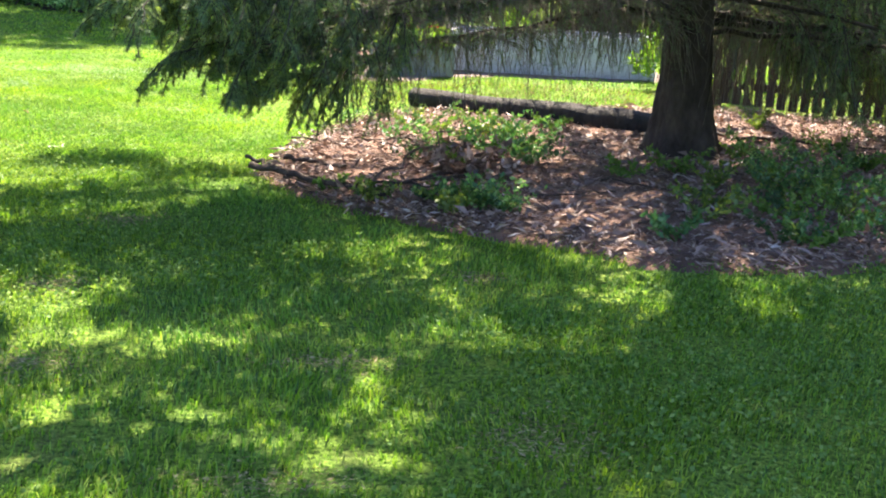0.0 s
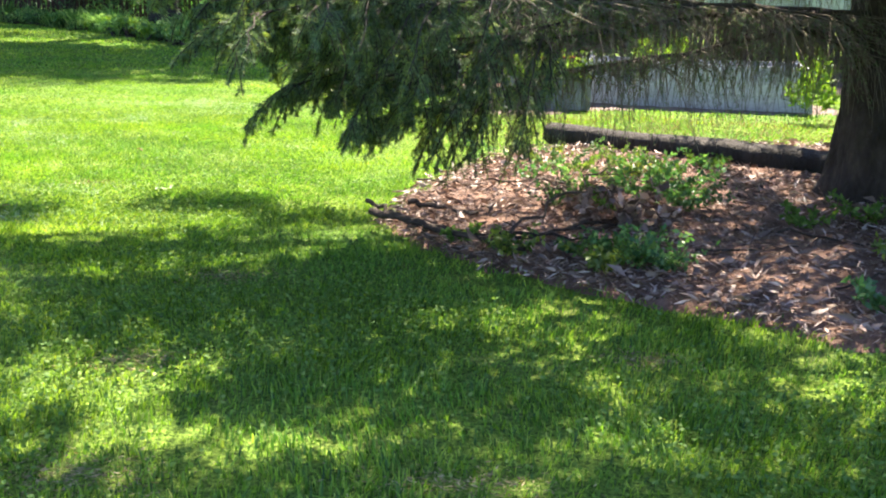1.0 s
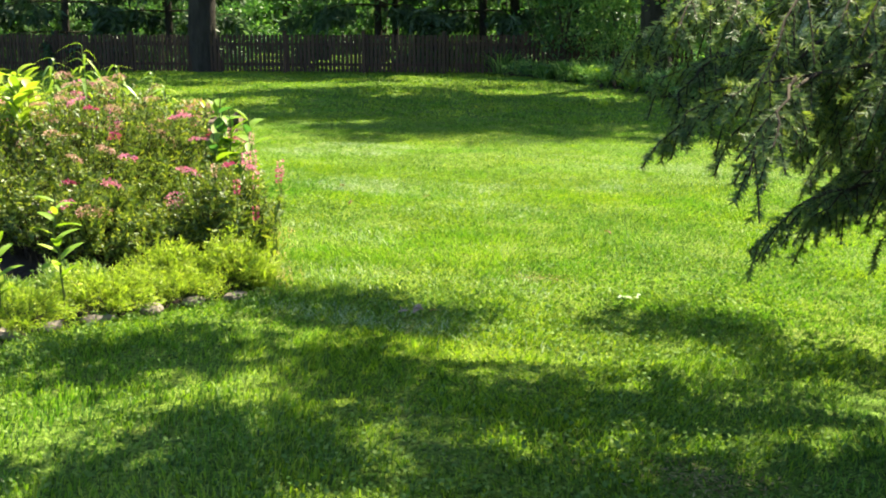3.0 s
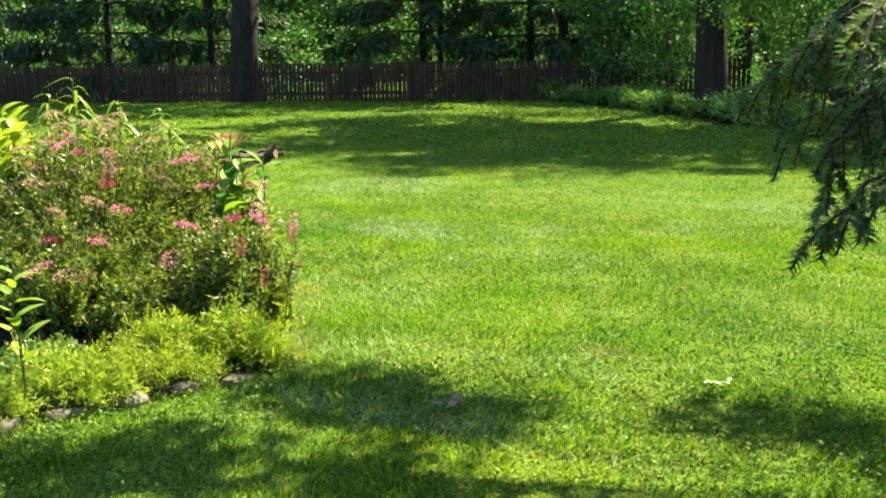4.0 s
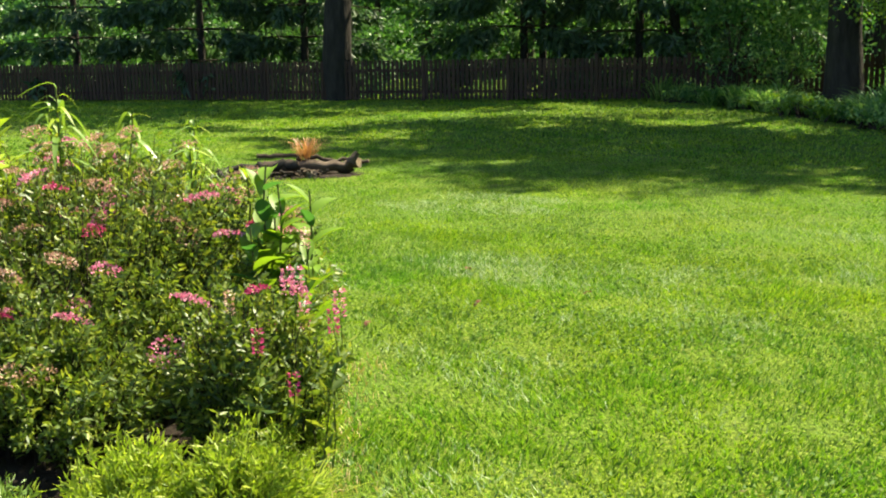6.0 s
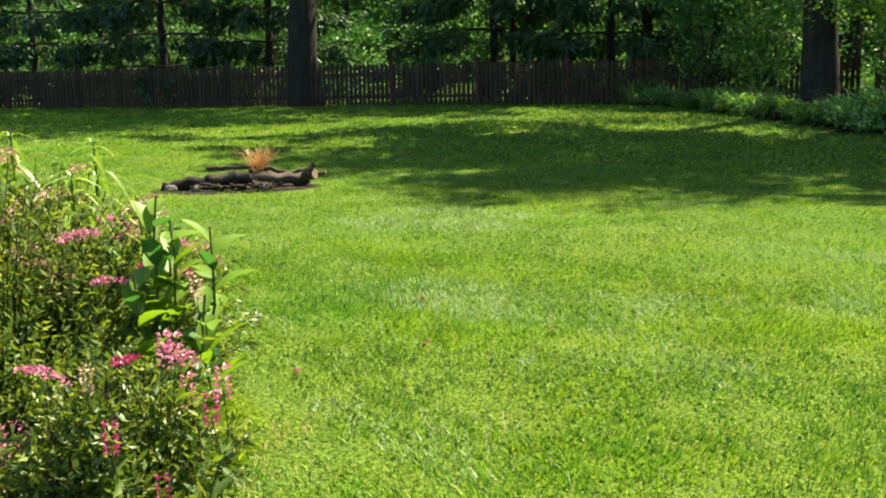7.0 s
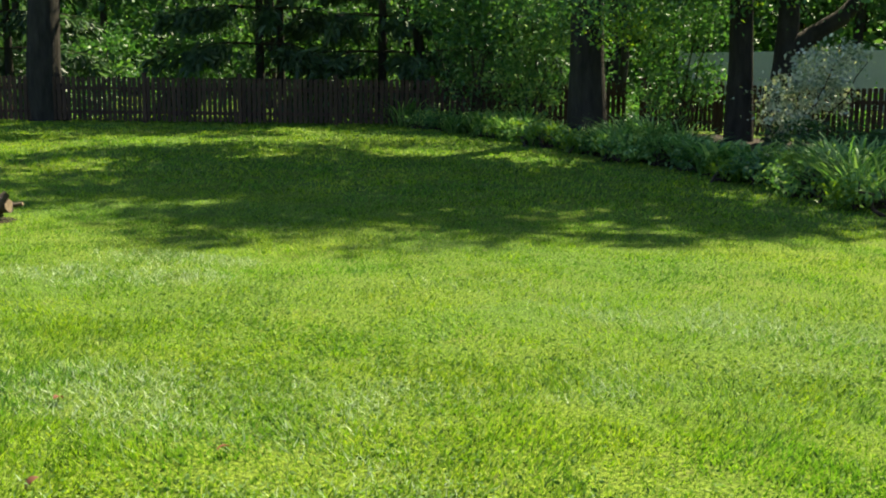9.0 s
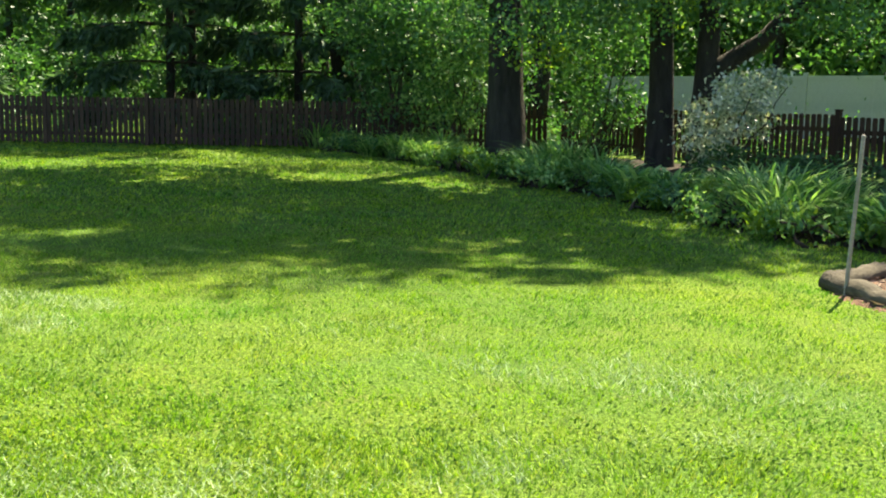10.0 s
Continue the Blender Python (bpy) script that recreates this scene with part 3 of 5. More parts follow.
# The spruce: trunk, whorls of drooping limbs, and curtains of needled twigs on each.
def needles(a, b, per, length, width):
    """Needle triangles round many twigs from a to b."""
    n = len(a)
    i = np.repeat(np.arange(n), per)
    s = R.uniform(0.03, 1.0, n * per)
    d = unit(b - a)[i]
    p = a[i] + (b - a)[i] * s[:, None]
    out = unit(np.cross(d, R.normal(size=(n * per, 3))))
    tip = p + unit(out + d * 0.75) * (length * R.uniform(0.7, 1.15, n * per))[:, None]
    v = np.stack([p - d * width / 2, p + d * width / 2, tip], 1).reshape(-1, 3)
    return v, np.arange(len(v)).reshape(-1, 3)


def along(path, w):
    """Points and directions at the shares w (n, m) along n paths (n, k, 3)."""
    k = path.shape[1] - 1
    i = np.minimum((w * k).astype(int), k - 1)
    f = (w * k - i)[..., None]
    r = np.arange(len(path))[:, None]
    return path[r, i] * (1 - f) + path[r, i + 1] * f, unit(path[r, i + 1] - path[r, i])


def bough(tree_ob, z0, tip, arch=0.18, bare=0.40, detail=1.0, hang=1.0):
    """A spruce limb from the trunk to its tip: side branches to both hands, and needled fingers that hang from them."""
    tip = np.array(tip, float)
    L = math.hypot(tip[0], tip[1])
    d = np.array([tip[0] / L, tip[1] / L, 0])
    perp, up = np.array([-d[1], d[0], 0]), np.array([0, 0, 1.0])
    s = np.linspace(0, 1, 16)
    p = d * (s * L)[:, None] + perp * (np.cumsum(R.normal(size=16)) * 0.03)[:, None] + up * (np.cumsum(R.normal(size=16)) * 0.018)[:, None]
    p[:, 2] += z0 * (1 - s) + tip[2] * s + arch * np.sin(math.pi * s ** 0.8) + 0.10 * np.clip(s - 0.8, 0, 1)
    v, f = tubes(p[None], np.interp(s, [0, 0.5, 1], [0.026, 0.012, 0.003])[None] * (L / 4.2) ** 0.5, 7)
    limb = child("limb", mesh_np("limb", v, f, TWIG, True), tree_ob)
    m = int(17 * detail * L / 4)
    u = np.clip(np.linspace(bare, 0.985, m) + R.normal(size=m) * 0.012, bare, 0.99)
    base = np.stack([np.interp(u, s, p[:, j]) for j in range(3)], 1)
    sign = np.where(np.arange(m) % 2 == 0, 1.0, -1.0)[:, None]
    bl = (0.95 * ((1 - u) / (1 - bare) * min(0.5, 1 - bare)) ** 0.7 + 0.22) * R.uniform(0.7, 1.2, m)
    bd = unit(d * R.uniform(0.55, 1.1, (m, 1)) + perp * sign * R.uniform(0.6, 1.0, (m, 1)) + up * R.uniform(-0.30, 0.06, (m, 1)))
    st = np.linspace(0, 1, 7)
    bp = base[:, None, :] + bd[:, None, :] * (bl[:, None] * st)[..., None]
    bp[:, :, 2] -= (bl * R.uniform(0.2, 0.6, m) * hang)[:, None] * st ** 2
    bp += R.normal(size=bp.shape) * 0.012 * st[None, :, None]
    bp[:, :, 2] = np.maximum(bp[:, :, 2], 0.42)
    own = np.stack([np.stack([np.interp(np.linspace(c, c + 0.15, 7), s, p[:, j]) for j in range(3)], 1) for c in (0.44, 0.52, 0.60, 0.68, 0.74, 0.80, 0.85)])
    rear = np.concatenate([np.ones(m), np.full(7, 0.25)])[:, None, None]
    bp, bl, m = np.concatenate([bp, own]), np.concatenate([bl, np.full(7, 0.45)]), m + 7
    v1, f1 = tubes(bp, np.linspace(0.0065, 0.0022, 7)[None] * np.ones((m, 1)), 4)
    # fingers along the side branches and the outer limb
    q = int(13 * detail)
    w = np.clip((np.arange(q)[None, :] + R.uniform(0, 1, (m, q))) / q, 0.05, 1.0)
    a, ad = along(bp, w)
    hand = np.where(np.arange(q) % 2 == 0, 1.0, -1.0)[None, :, None]
    level = unit(np.cross(ad, up))
    fd = unit(ad * R.uniform(0.4, 0.9, (m, q, 1)) + level * hand * R.uniform(0.25, 0.75, (m, q, 1)) + up * (R.uniform(0, 0.35, (m, q, 1)) * (1 - rear) - R.uniform(0.05, 0.9, (m, q, 1)) * hang * rear))
    fl = R.uniform(0.09, 0.25, (m, q)) * (1.05 - 0.5 * w) * np.clip(bl[:, None] / 0.5, 0.6, 1.25)
    n = m * q
    a, fd, fl = a.reshape(-1, 3), fd.reshape(-1, 3), fl.ravel()
    g = np.linspace(0, 1, 4)
    fp = a[:, None, :] + fd[:, None, :] * (fl[:, None] * g)[..., None]
    fp[:, :, 2] -= (fl * R.uniform(0.15, 0.75, n) * hang)[:, None] * g ** 2
    fp[:, :, 2] = np.maximum(fp[:, :, 2], 0.34)
    v2, f2 = tubes(fp, np.full((n, 4), 0.0028), 3)
    sh, shd = along(fp, np.stack([R.uniform(0.25, 0.5, n), R.uniform(0.5, 0.8, n)], 1))
    out = unit(np.cross(shd, R.normal(size=(n, 1, 3)))) * np.array([1.0, -1.0])[None, :, None]
    she = sh + unit(shd * 0.9 + out * 0.8 - up * 0.15) * (fl[:, None] * R.uniform(0.3, 0.55, (n, 2)))[..., None]
    # dry hanging twigs on the shaded inner limb
    k = int((330 if hang < 1.2 else 130) * detail)
    c = R.uniform(0.06, 0.75, k)
    c0 = np.stack([np.interp(c, s, p[:, j]) for j in range(3)], 1)
    e = perp * R.normal(size=(k, 1)) * 0.22 + d * R.normal(size=(k, 1)) * 0.16
    drop = R.uniform(0.08, 0.55, k) * hang
    tw = np.stack([c0, c0 + e * 0.7 - up * (drop * 0.25)[:, None], c0 + e + R.normal(size=(k, 3)) * 0.05 - up * drop[:, None]], 1)
    tw[:, :, 2] = np.maximum(tw[:, :, 2], 0.3)
    live = tw[: k // 4]
    ta = np.concatenate([fp[:, :-1].reshape(-1, 3), sh.reshape(-1, 3), bp[:, 3:-1].reshape(-1, 3), p[7:-1], live[:, :-1].reshape(-1, 3)])
    te = np.concatenate([fp[:, 1:].reshape(-1, 3), she.reshape(-1, 3), bp[:, 4:].reshape(-1, 3), p[8:], live[:, 1:].reshape(-1, 3)])
    # outer twigs picked at random to carry the sunlit needle colour
    lit_twigs = np.concatenate([np.repeat((w.ravel() > 0.5) & (R.uniform(size=n) < 0.42), 3), np.repeat(R.uniform(size=n) < 0.2, 2),
                            np.zeros(m * 3, bool), np.ones(8, bool), np.zeros(len(live) * 2, bool)])
    per, wide = (26, 0.0052) if detail >= 1 else (10, 0.010)
    nv, nf = needles(ta[~lit_twigs], te[~lit_twigs], per, 0.024, wide)
    yv, yf = needles(ta[lit_twigs], te[lit_twigs], per + 2, 0.022, wide)
    f1b = np.concatenate([f1[:, [0, 1, 2]], f1[:, [0, 2, 3]]])
    f2b = np.concatenate([f2[:, [0, 1, 2]], f2[:, [0, 2, 3]]])
    tagged(child("branchlet", mesh_np("branchlet", np.concatenate([v1, v2]), np.concatenate([f1b, f2b + len(v1)]), TWIG), limb), kind="stuff")
    tagged(child("needle_spray", mesh_np("needle_spray", nv, nf, NEEDLES), limb), kind="stuff")
    tagged(child("lit_tip", mesh_np("lit_tip", yv, yf, LIT_NEEDLES), limb, "paler green needles with sunlight put into their colour"), kind="stuff")
    v3, f3 = tubes(tw, np.repeat([[0.0032, 0.0022, 0.0012]], k, 0), 3)
    tagged(child("dead_twig", mesh_np("dead_twig", v3, f3, DRY_TWIG), limb, "bare grey-brown hanging twigs"), kind="stuff")


def spruce(name, x, y, height, trunk_r, label, lean=(0, 0)):
    t = thing(name, x, y, float(rise(x, y)), label, "tree")
    hz = np.concatenate([np.linspace(0, 1.9, 70), np.linspace(2.1, height, 14)])
    path = np.stack([lean[0] * hz / height, lean[1] * hz / height, hz - 0.12], 1)
    rad = trunk_r * np.interp(hz, [0, 0.12, 0.35, 0.8, 1.5, height], [2.3, 1.95, 1.48, 1.14, 1.0, 0.05])
    v, f = tubes(path[None], rad[None], 64)
    c = np.arctan2(v[:, 1], v[:, 0])
    flare = np.clip(1 - v[:, 2] / 0.7, 0, 1)
    ridge = 1 + flare * 0.16 * np.sin(c * 5 + 0.6) + 0.025 * np.sin(c * 13 + v[:, 2] * 3)
    ridge += 0.045 * np.clip(np.sin(c * 19 + 2.2 * np.sin(v[:, 2] * 7)) * np.sin(v[:, 2] * 31 + 3.0 * np.sin(c * 6)) + 0.35, -0.5, 0.6)
    ctr = np.stack([np.interp(v[:, 2], path[:, 2], path[:, 0]), np.interp(v[:, 2], path[:, 2], path[:, 1])], 1)
    v[:, :2] = ctr + (v[:, :2] - ctr) * ridge[:, None]
    child("trunk", mesh_np("trunk", v, f, BARK, True), t)
    return t


R_ALL, R = R, np.random.default_rng(23)
SPRUCE_TREE = spruce("spruce_tree", SPRUCE[0], SPRUCE[1], 13.2, 0.172, "tall dark green spruce with drooping branches over mulch", (-0.5, 0.1))
# low limbs over the lawn, then over the bed on the other side: height at the trunk, and the tip
for z0, tip in ((0.95, (-3.82, -2.87, 1.27)), (1.05, (-3.65, -2.3, 0.92)), (1.1, (-3.3, -1.75, 0.74)),
                (1.2, (-3.9, -0.6, 0.95)), (1.75, (-4.1, -2.2, 1.42)), (1.9, (-4.0, -2.75, 1.50)), (1.6, (-4.2, -0.9, 1.35)), (2.0, (-3.3, -3.7, 1.86)), (1.25, (-3.3, -2.35, 0.86)), (1.5, (-3.75, -1.9, 1.08))):
    bough(SPRUCE_TREE, z0, tip, 0.18 if z0 > 1.08 else 0.32, 0.70 if tip[1] < -1.7 else 0.80)
for z0, tip in ((1.1, (3.1, -1.9, 0.75)), (1.3, (3.6, -0.8, 0.85)), (1.45, (2.4, -2.4, 0.95)), (1.2, (3.5, 0.5, 0.8)), (1.7, (3.3, -1.5, 1.2)), (1.5, (2.9, 1.9, 1.0)), (1.9, (2.6, -2.7, 1.5)), (1.45, (3.3, 0.9, 1.0)), (1.2, (3.4, -0.2, 0.75)), (1.3, (3.0, 1.3, 0.8)), (1.65, (3.5, 0.2, 1.2))):
    bough(SPRUCE_TREE, z0 - 0.12, (tip[0], tip[1], tip[2] - 0.15), 0.10, 0.15, 1.0, 1.5)
# higher boughs out of view, added to shade the right of the bed
for z0, tip in ((2.0, (1.9, -1.7, 1.85)), (2.3, (2.3, -0.7, 2.1)), (2.6, (1.8, 0.9, 2.5)), (2.1, (2.6, 0.3, 1.95)), (2.5, (1.2, -2.2, 2.4)), (2.2, (0.7, -2.9, 2.1)), (2.3, (1.8, -2.5, 2.15)), (2.15, (2.6, -1.9, 2.0)), (2.5, (0.2, -2.6, 2.4)), (2.45, (2.9, -1.2, 2.3)), (2.7, (1.3, -2.8, 2.6)), (2.3, (-0.4, -2.4, 2.2)), (2.2, (0.3, -2.6, 2.1)), (2.4, (-0.9, -2.1, 2.3)), (2.6, (1.0, -1.9, 2.5)), (2.5, (2.2, -1.4, 2.4))):
    bough(SPRUCE_TREE, z0, tip, 0.1, 0.1, 0.8)
for z0, count, reach, fall, turn in ((2.25, 9, 3.6, 0.35, 0.2), (2.75, 9, 3.4, 0.45, 0.5)):
    for q in range(count):
        az = turn + q * 2 * math.pi / count + R.normal() * 0.1
        # limbs left out on this side so that sun reaches the bed
        if 135 < math.degrees(az) % 360 < 190:
            continue
        bough(SPRUCE_TREE, z0, (reach * math.cos(az), reach * math.sin(az), z0 - fall), 0.2, 0.64, 0.7, 0.8)
R = R_ALL
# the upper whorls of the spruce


def upper_crown(parent, rows, lean_x, dense=75, size=1.0, material=None, bare=0.34, dead=None):
    for z0, count, reach in rows:
        turn = R.uniform(0, 6.28)
        for q in range(count):
            az = turn + q * 2 * math.pi / count + R.normal() * 0.2
            L = reach * R.uniform(0.8, 1.1)
            # the dead sector is a gap made to let sun onto the bed
            if dead and dead[0] < math.degrees(az) % 360 < dead[1]:
                continue
            dirn = np.array([math.cos(az), math.sin(az), 0])
            s = np.linspace(0, 1, 8)
            p = dirn * (s * L)[:, None]
            p[:, 2] = z0 + 0.1 * s * L - 0.07 * (s * L) ** 2
            p[:, 0] += lean_x * z0 / 12.5
            v, f = tubes(p[None], np.linspace(0.03, 0.006, 8)[None], 5)
            limb = child("limb", mesh_np("limb", v, f, TWIG, True), parent)
            n = int(dense * L / 3)
            u = bare + (1 - bare) * R.uniform(0, 1, n) ** 0.8
            c = np.stack([np.interp(u, s, p[:, j]) for j in range(3)], 1)
            c += np.array([-dirn[1], dirn[0], 0]) * (R.normal(size=n) * 0.32 * (1.1 - u))[:, None]
            c[:, 2] -= R.uniform(0, 0.45, n)
            ln = R.uniform(0.12, 0.28, n) * size
            v, f = leaves(c, R.normal(size=(n, 3)) * 0.6 + dirn * 0.6 + np.array([0, 0, -0.8]), ln, ln * 0.28, 0.5)
            tagged(child("needle_spray", mesh_np("needle_spray", v, f, material or NEEDLES), limb), kind="stuff")


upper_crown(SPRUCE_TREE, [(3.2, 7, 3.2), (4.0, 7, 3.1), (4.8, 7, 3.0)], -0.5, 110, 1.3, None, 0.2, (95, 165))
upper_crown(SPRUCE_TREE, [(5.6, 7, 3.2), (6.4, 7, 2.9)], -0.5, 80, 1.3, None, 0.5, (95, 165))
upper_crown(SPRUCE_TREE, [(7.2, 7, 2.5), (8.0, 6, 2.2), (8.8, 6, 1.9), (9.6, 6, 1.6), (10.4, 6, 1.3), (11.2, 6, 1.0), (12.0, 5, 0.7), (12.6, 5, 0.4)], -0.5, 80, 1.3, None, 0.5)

# unseen trees added at the side of the yard to shade the near lawn and the back
# leaf clusters on the long maple limbs, set by where their shade falls: place, height, size
OUTER_DAPPLE = [(-8.06, -4.64, 5.4, 0.4), (-7.58, -3.66, 6.31, 0.42), (-7.55, -3.14, 5.79, 0.45), (-6.87, -2.57, 6.7, 0.33), (-7.05, -4.54, 6.18, 0.25), (-7.12, -5.52, 5.66, 0.45),
    (-6.54, -4.35, 6.57, 0.4), (-6.47, -3.93, 6.05, 0.48), (-6.04, -4.1, 5.53, 0.33), (-5.81, -2.28, 6.44, 0.42), (-6.88, -3.71, 5.92, 0.36)]
MIDDLE_DAPPLE = [(-5.82, -4.77, 6.7, 0.42), (-5.45, -4.74, 6.18, 0.32), (-5.37, -4.62, 5.66, 0.45), (-4.69, -3.65, 6.57, 0.4), (-4.77, -5.63, 6.05, 0.33), (-4.39, -5.65, 5.53, 0.38),
    (-5.81, -5.78, 6.44, 0.45), (-5.88, -4.56, 5.92, 0.36), (-5.56, -3.99, 5.4, 0.33), (-5.13, -6.21, 6.31, 0.3), (-5.7, -6.94, 5.79, 0.38), (-6.59, -5.37, 5.9, 0.38),
    (-6.33, -5.67, 6.3, 0.4), (-6.17, -6.46, 6.0, 0.38), (-6.9, -5.59, 6.5, 0.4)]
INNER_DAPPLE = [(-3.79, -5.45, 6.57, 0.32), (-3.12, -5.73, 6.05, 0.28), (-4.32, -6.31, 6.0, 0.25), (-3.18, -6.9, 5.53, 0.45), (-2.31, -6.03, 6.44, 0.45), (-1.83, -6.96, 5.92, 0.55), (-1.66, -6.09, 5.4, 0.5),
    (-3.43, -6.91, 6.31, 0.36), (-1.2, -6.64, 5.79, 0.55), (-2.17, -7.07, 6.7, 0.5), (-4.25, -6.89, 6.18, 0.25), (-4.94, -7.12, 5.9, 0.3), (-4.49, -7.33, 6.2, 0.3),
    (-5.5, -7.43, 5.8, 0.3), (-2.63, -7.46, 5.6, 0.4), (-2.33, -7.06, 5.7, 0.42), (-2.83, -6.66, 5.6, 0.4), (-2.33, -6.36, 5.6, 0.42), (-2.0, -7.4, 5.9, 0.42), (-3.5, -6.83, 5.8, 0.34), (-3.15, -6.98, 5.8, 0.36), (-3.75, -6.58, 5.8, 0.25)]
R_ALL, R = R, np.random.default_rng(31)
tree("dapple_tree", 4.45, 13.6, 14, 0.2, [(x, y, z, 1.05 * r, 0.66 * r, 0.22) for x, y, z, r in OUTER_DAPPLE + MIDDLE_DAPPLE + INNER_DAPPLE], 21000, 0.12, MAPLE,
     "unseen long-limbed maple added to dapple the near lawn with shade", clump=16, limbs=26, stout=0.16)
R = R_ALL
# three trees added out of view, crowns set to shade the back lawn and border
tree("shade_tree", 0.2, 29.6, 22, 0.3, [(-1.6, -0.6, 14.5, 2.4, 2.0, 1.8), (0.5, -1.0, 14.5, 1.8, 1.4, 1.2), (0, 0, 11, 3.2, 2.8, 1.4), (-1.0, 0, 7, 3.0, 2.4, 1.6)], 5500, 0.3, MAPLE,
     "unseen tall tree added behind the brown fence for its shade", clump=70)
tree("shade_tree", 6.5, 30.0, 20, 0.3, [(0, 0, 14, 3.6, 3.4, 3.0), (-2.5, -1, 11, 2.6, 2.4, 2.0), (1, 0, 8, 3.4, 2.6, 2.0)], 9000, 0.3, MAPLE, "unseen tall tree added behind the brown fence for its shade", clump=70)
tree("shade_tree", 12.5, 28.0, 18, 0.3, [(0, 0, 13, 3.8, 3.4, 3.4), (-2, 0.6, 9, 3.0, 2.8, 2.6)], 8000, 0.32, MAPLE, "unseen tall tree added behind the brown fence for its shade", clump=70)

# slender trees added for the dappled shade by the far fence
for tx, ty, tz in ((-12.4, 34.6, 8.0), (-16.4, 36.0, 9.5), (-19.5, 34.0, 9.0), (-9.6, 35.2, 9.0)):
    tree("woodland_tree", tx, ty, tz + 3, 0.12, [(0, 0, tz, 2.2, 1.8, 1.3), (-1.2, -0.8, tz - 1.6, 1.6, 1.4, 0.8), (1.3, 0.4, tz + 1.0, 1.6, 1.4, 0.8)], 2400, 0.22, MAPLE,
         "slender leafy tree added behind the picket fence to dapple the lawn", limbs=5, clump=60, group="woodland trees")

# added tree: its flat crown pieces are set to lay streaks of shade
tree("woodland_tree", -15.2, 34.4, 18, 0.16, [(-2, -2, 14.5, 2.0, 0.6, 0.6), (1, -4.5, 15, 1.6, 0.5, 0.5), (-4, -4, 14.5, 1.8, 0.5, 0.5), (0, 0, 13, 2.2, 1.6, 1.2), (-1.6, -6.0, 14.5, 1.8, 0.4, 0.5)], 2800, 0.24, MAPLE,
     "tall thin-crowned tree added behind the fence for streaks of shade", limbs=8, clump=60, group="woodland trees")

# trees that stand along the fence
tree("oak_tree", -8.72, 28.4, 22, 0.35, [(-0.2, 0.2, 16.0, 2.6, 2.0, 1.8), (-2.6, 2.4, 14.5, 2.0, 1.1, 1.0), (-3.6, -0.6, 15.0, 1.9, 1.1, 0.9), (-5.7, 0.5, 15.0, 1.8, 0.8, 0.7), (-1.6, -2.0, 15.0, 1.8, 1.0, 0.8), (2.2, 0.4, 18.0, 2.2, 1.8, 1.6), (0.4, 0, 12.5, 3.4, 2.6, 1.4), (-3, -1, 8.5, 3.2, 2.6, 1.4), (3, 0.5, 9, 3.0, 2.6, 1.4)], 21000, 0.25, MAPLE,
     "large dark-barked maple by the border with low leafy branches", limbs=9, clump=95,
     low=([(-2.2, 0.6, 4.6, 2.6, 2.0, 0.9), (2.4, 0.2, 4.7, 2.4, 1.8, 0.8), (-1.6, -0.6, 3.4, 1.5, 1.0, 0.5), (1.9, -0.4, 3.3, 1.6, 1.0, 0.5)], 10500, 0.10),
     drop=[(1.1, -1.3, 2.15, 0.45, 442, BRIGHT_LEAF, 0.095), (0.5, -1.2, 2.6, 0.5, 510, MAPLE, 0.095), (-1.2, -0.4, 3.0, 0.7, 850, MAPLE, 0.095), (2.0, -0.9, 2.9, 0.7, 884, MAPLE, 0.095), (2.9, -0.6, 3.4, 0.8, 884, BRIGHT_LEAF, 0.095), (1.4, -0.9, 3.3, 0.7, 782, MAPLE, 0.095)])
tree("twin_trunk_tree", -5.75, 29.1, 22, 0.24, [(0.6, -0.5, 19.3, 2.2, 1.8, 1.5), (1.5, 0, 15.8, 2.8, 2.4, 1.9), (3.0, -0.6, 17.6, 1.6, 1.4, 1.1), (0, 0, 12.5, 3.2, 2.6, 1.4), (3, 0, 9, 3, 2.6, 1.6)], 15000, 0.25, MAPLE,
     "dark twin-trunked tree in front of the brown fence", fork=[((0.75, 0.1, -0.1), (0.95, 0.2, 7.0), 0.26), ((0.85, 0.1, 1.75), (3.4, 0.3, 4.0), 0.20)], lean=(-0.3, 0), limbs=8, clump=95,
     low=([(1.2, 0, 4.5, 2.6, 1.8, 0.8), (4.0, -0.6, 4.2, 2.0, 1.4, 0.8)], 6800, 0.10),
     drop=[(-0.9, -1.0, 3.2, 0.7, 816, MAPLE, 0.095), (1.6, -1.1, 3.3, 0.8, 884, MAPLE, 0.095), (3.2, -0.9, 3.0, 0.8, 884, MAPLE, 0.095), (4.4, -0.8, 2.6, 0.7, 714, MAPLE, 0.095)])
tree("oak_tree", -23.0, 28.3, 18, 0.42, [(0, 0, 12, 5, 4.5, 4.0), (-3, 0, 8, 4, 3, 2), (3, 0.4, 8, 3.5, 3, 2), (3.6, 1.6, 5.8, 2.6, 2.0, 1.6)], 20000, 0.24, DARK_LEAF,
     "large tree with a straight dark trunk at the fence", limbs=6,
     low=([(3.6, 1.6, 4.6, 2.2, 1.6, 1.0), (-1.8, 0.5, 4.6, 2.6, 1.8, 0.9)], 6800, 0.10))


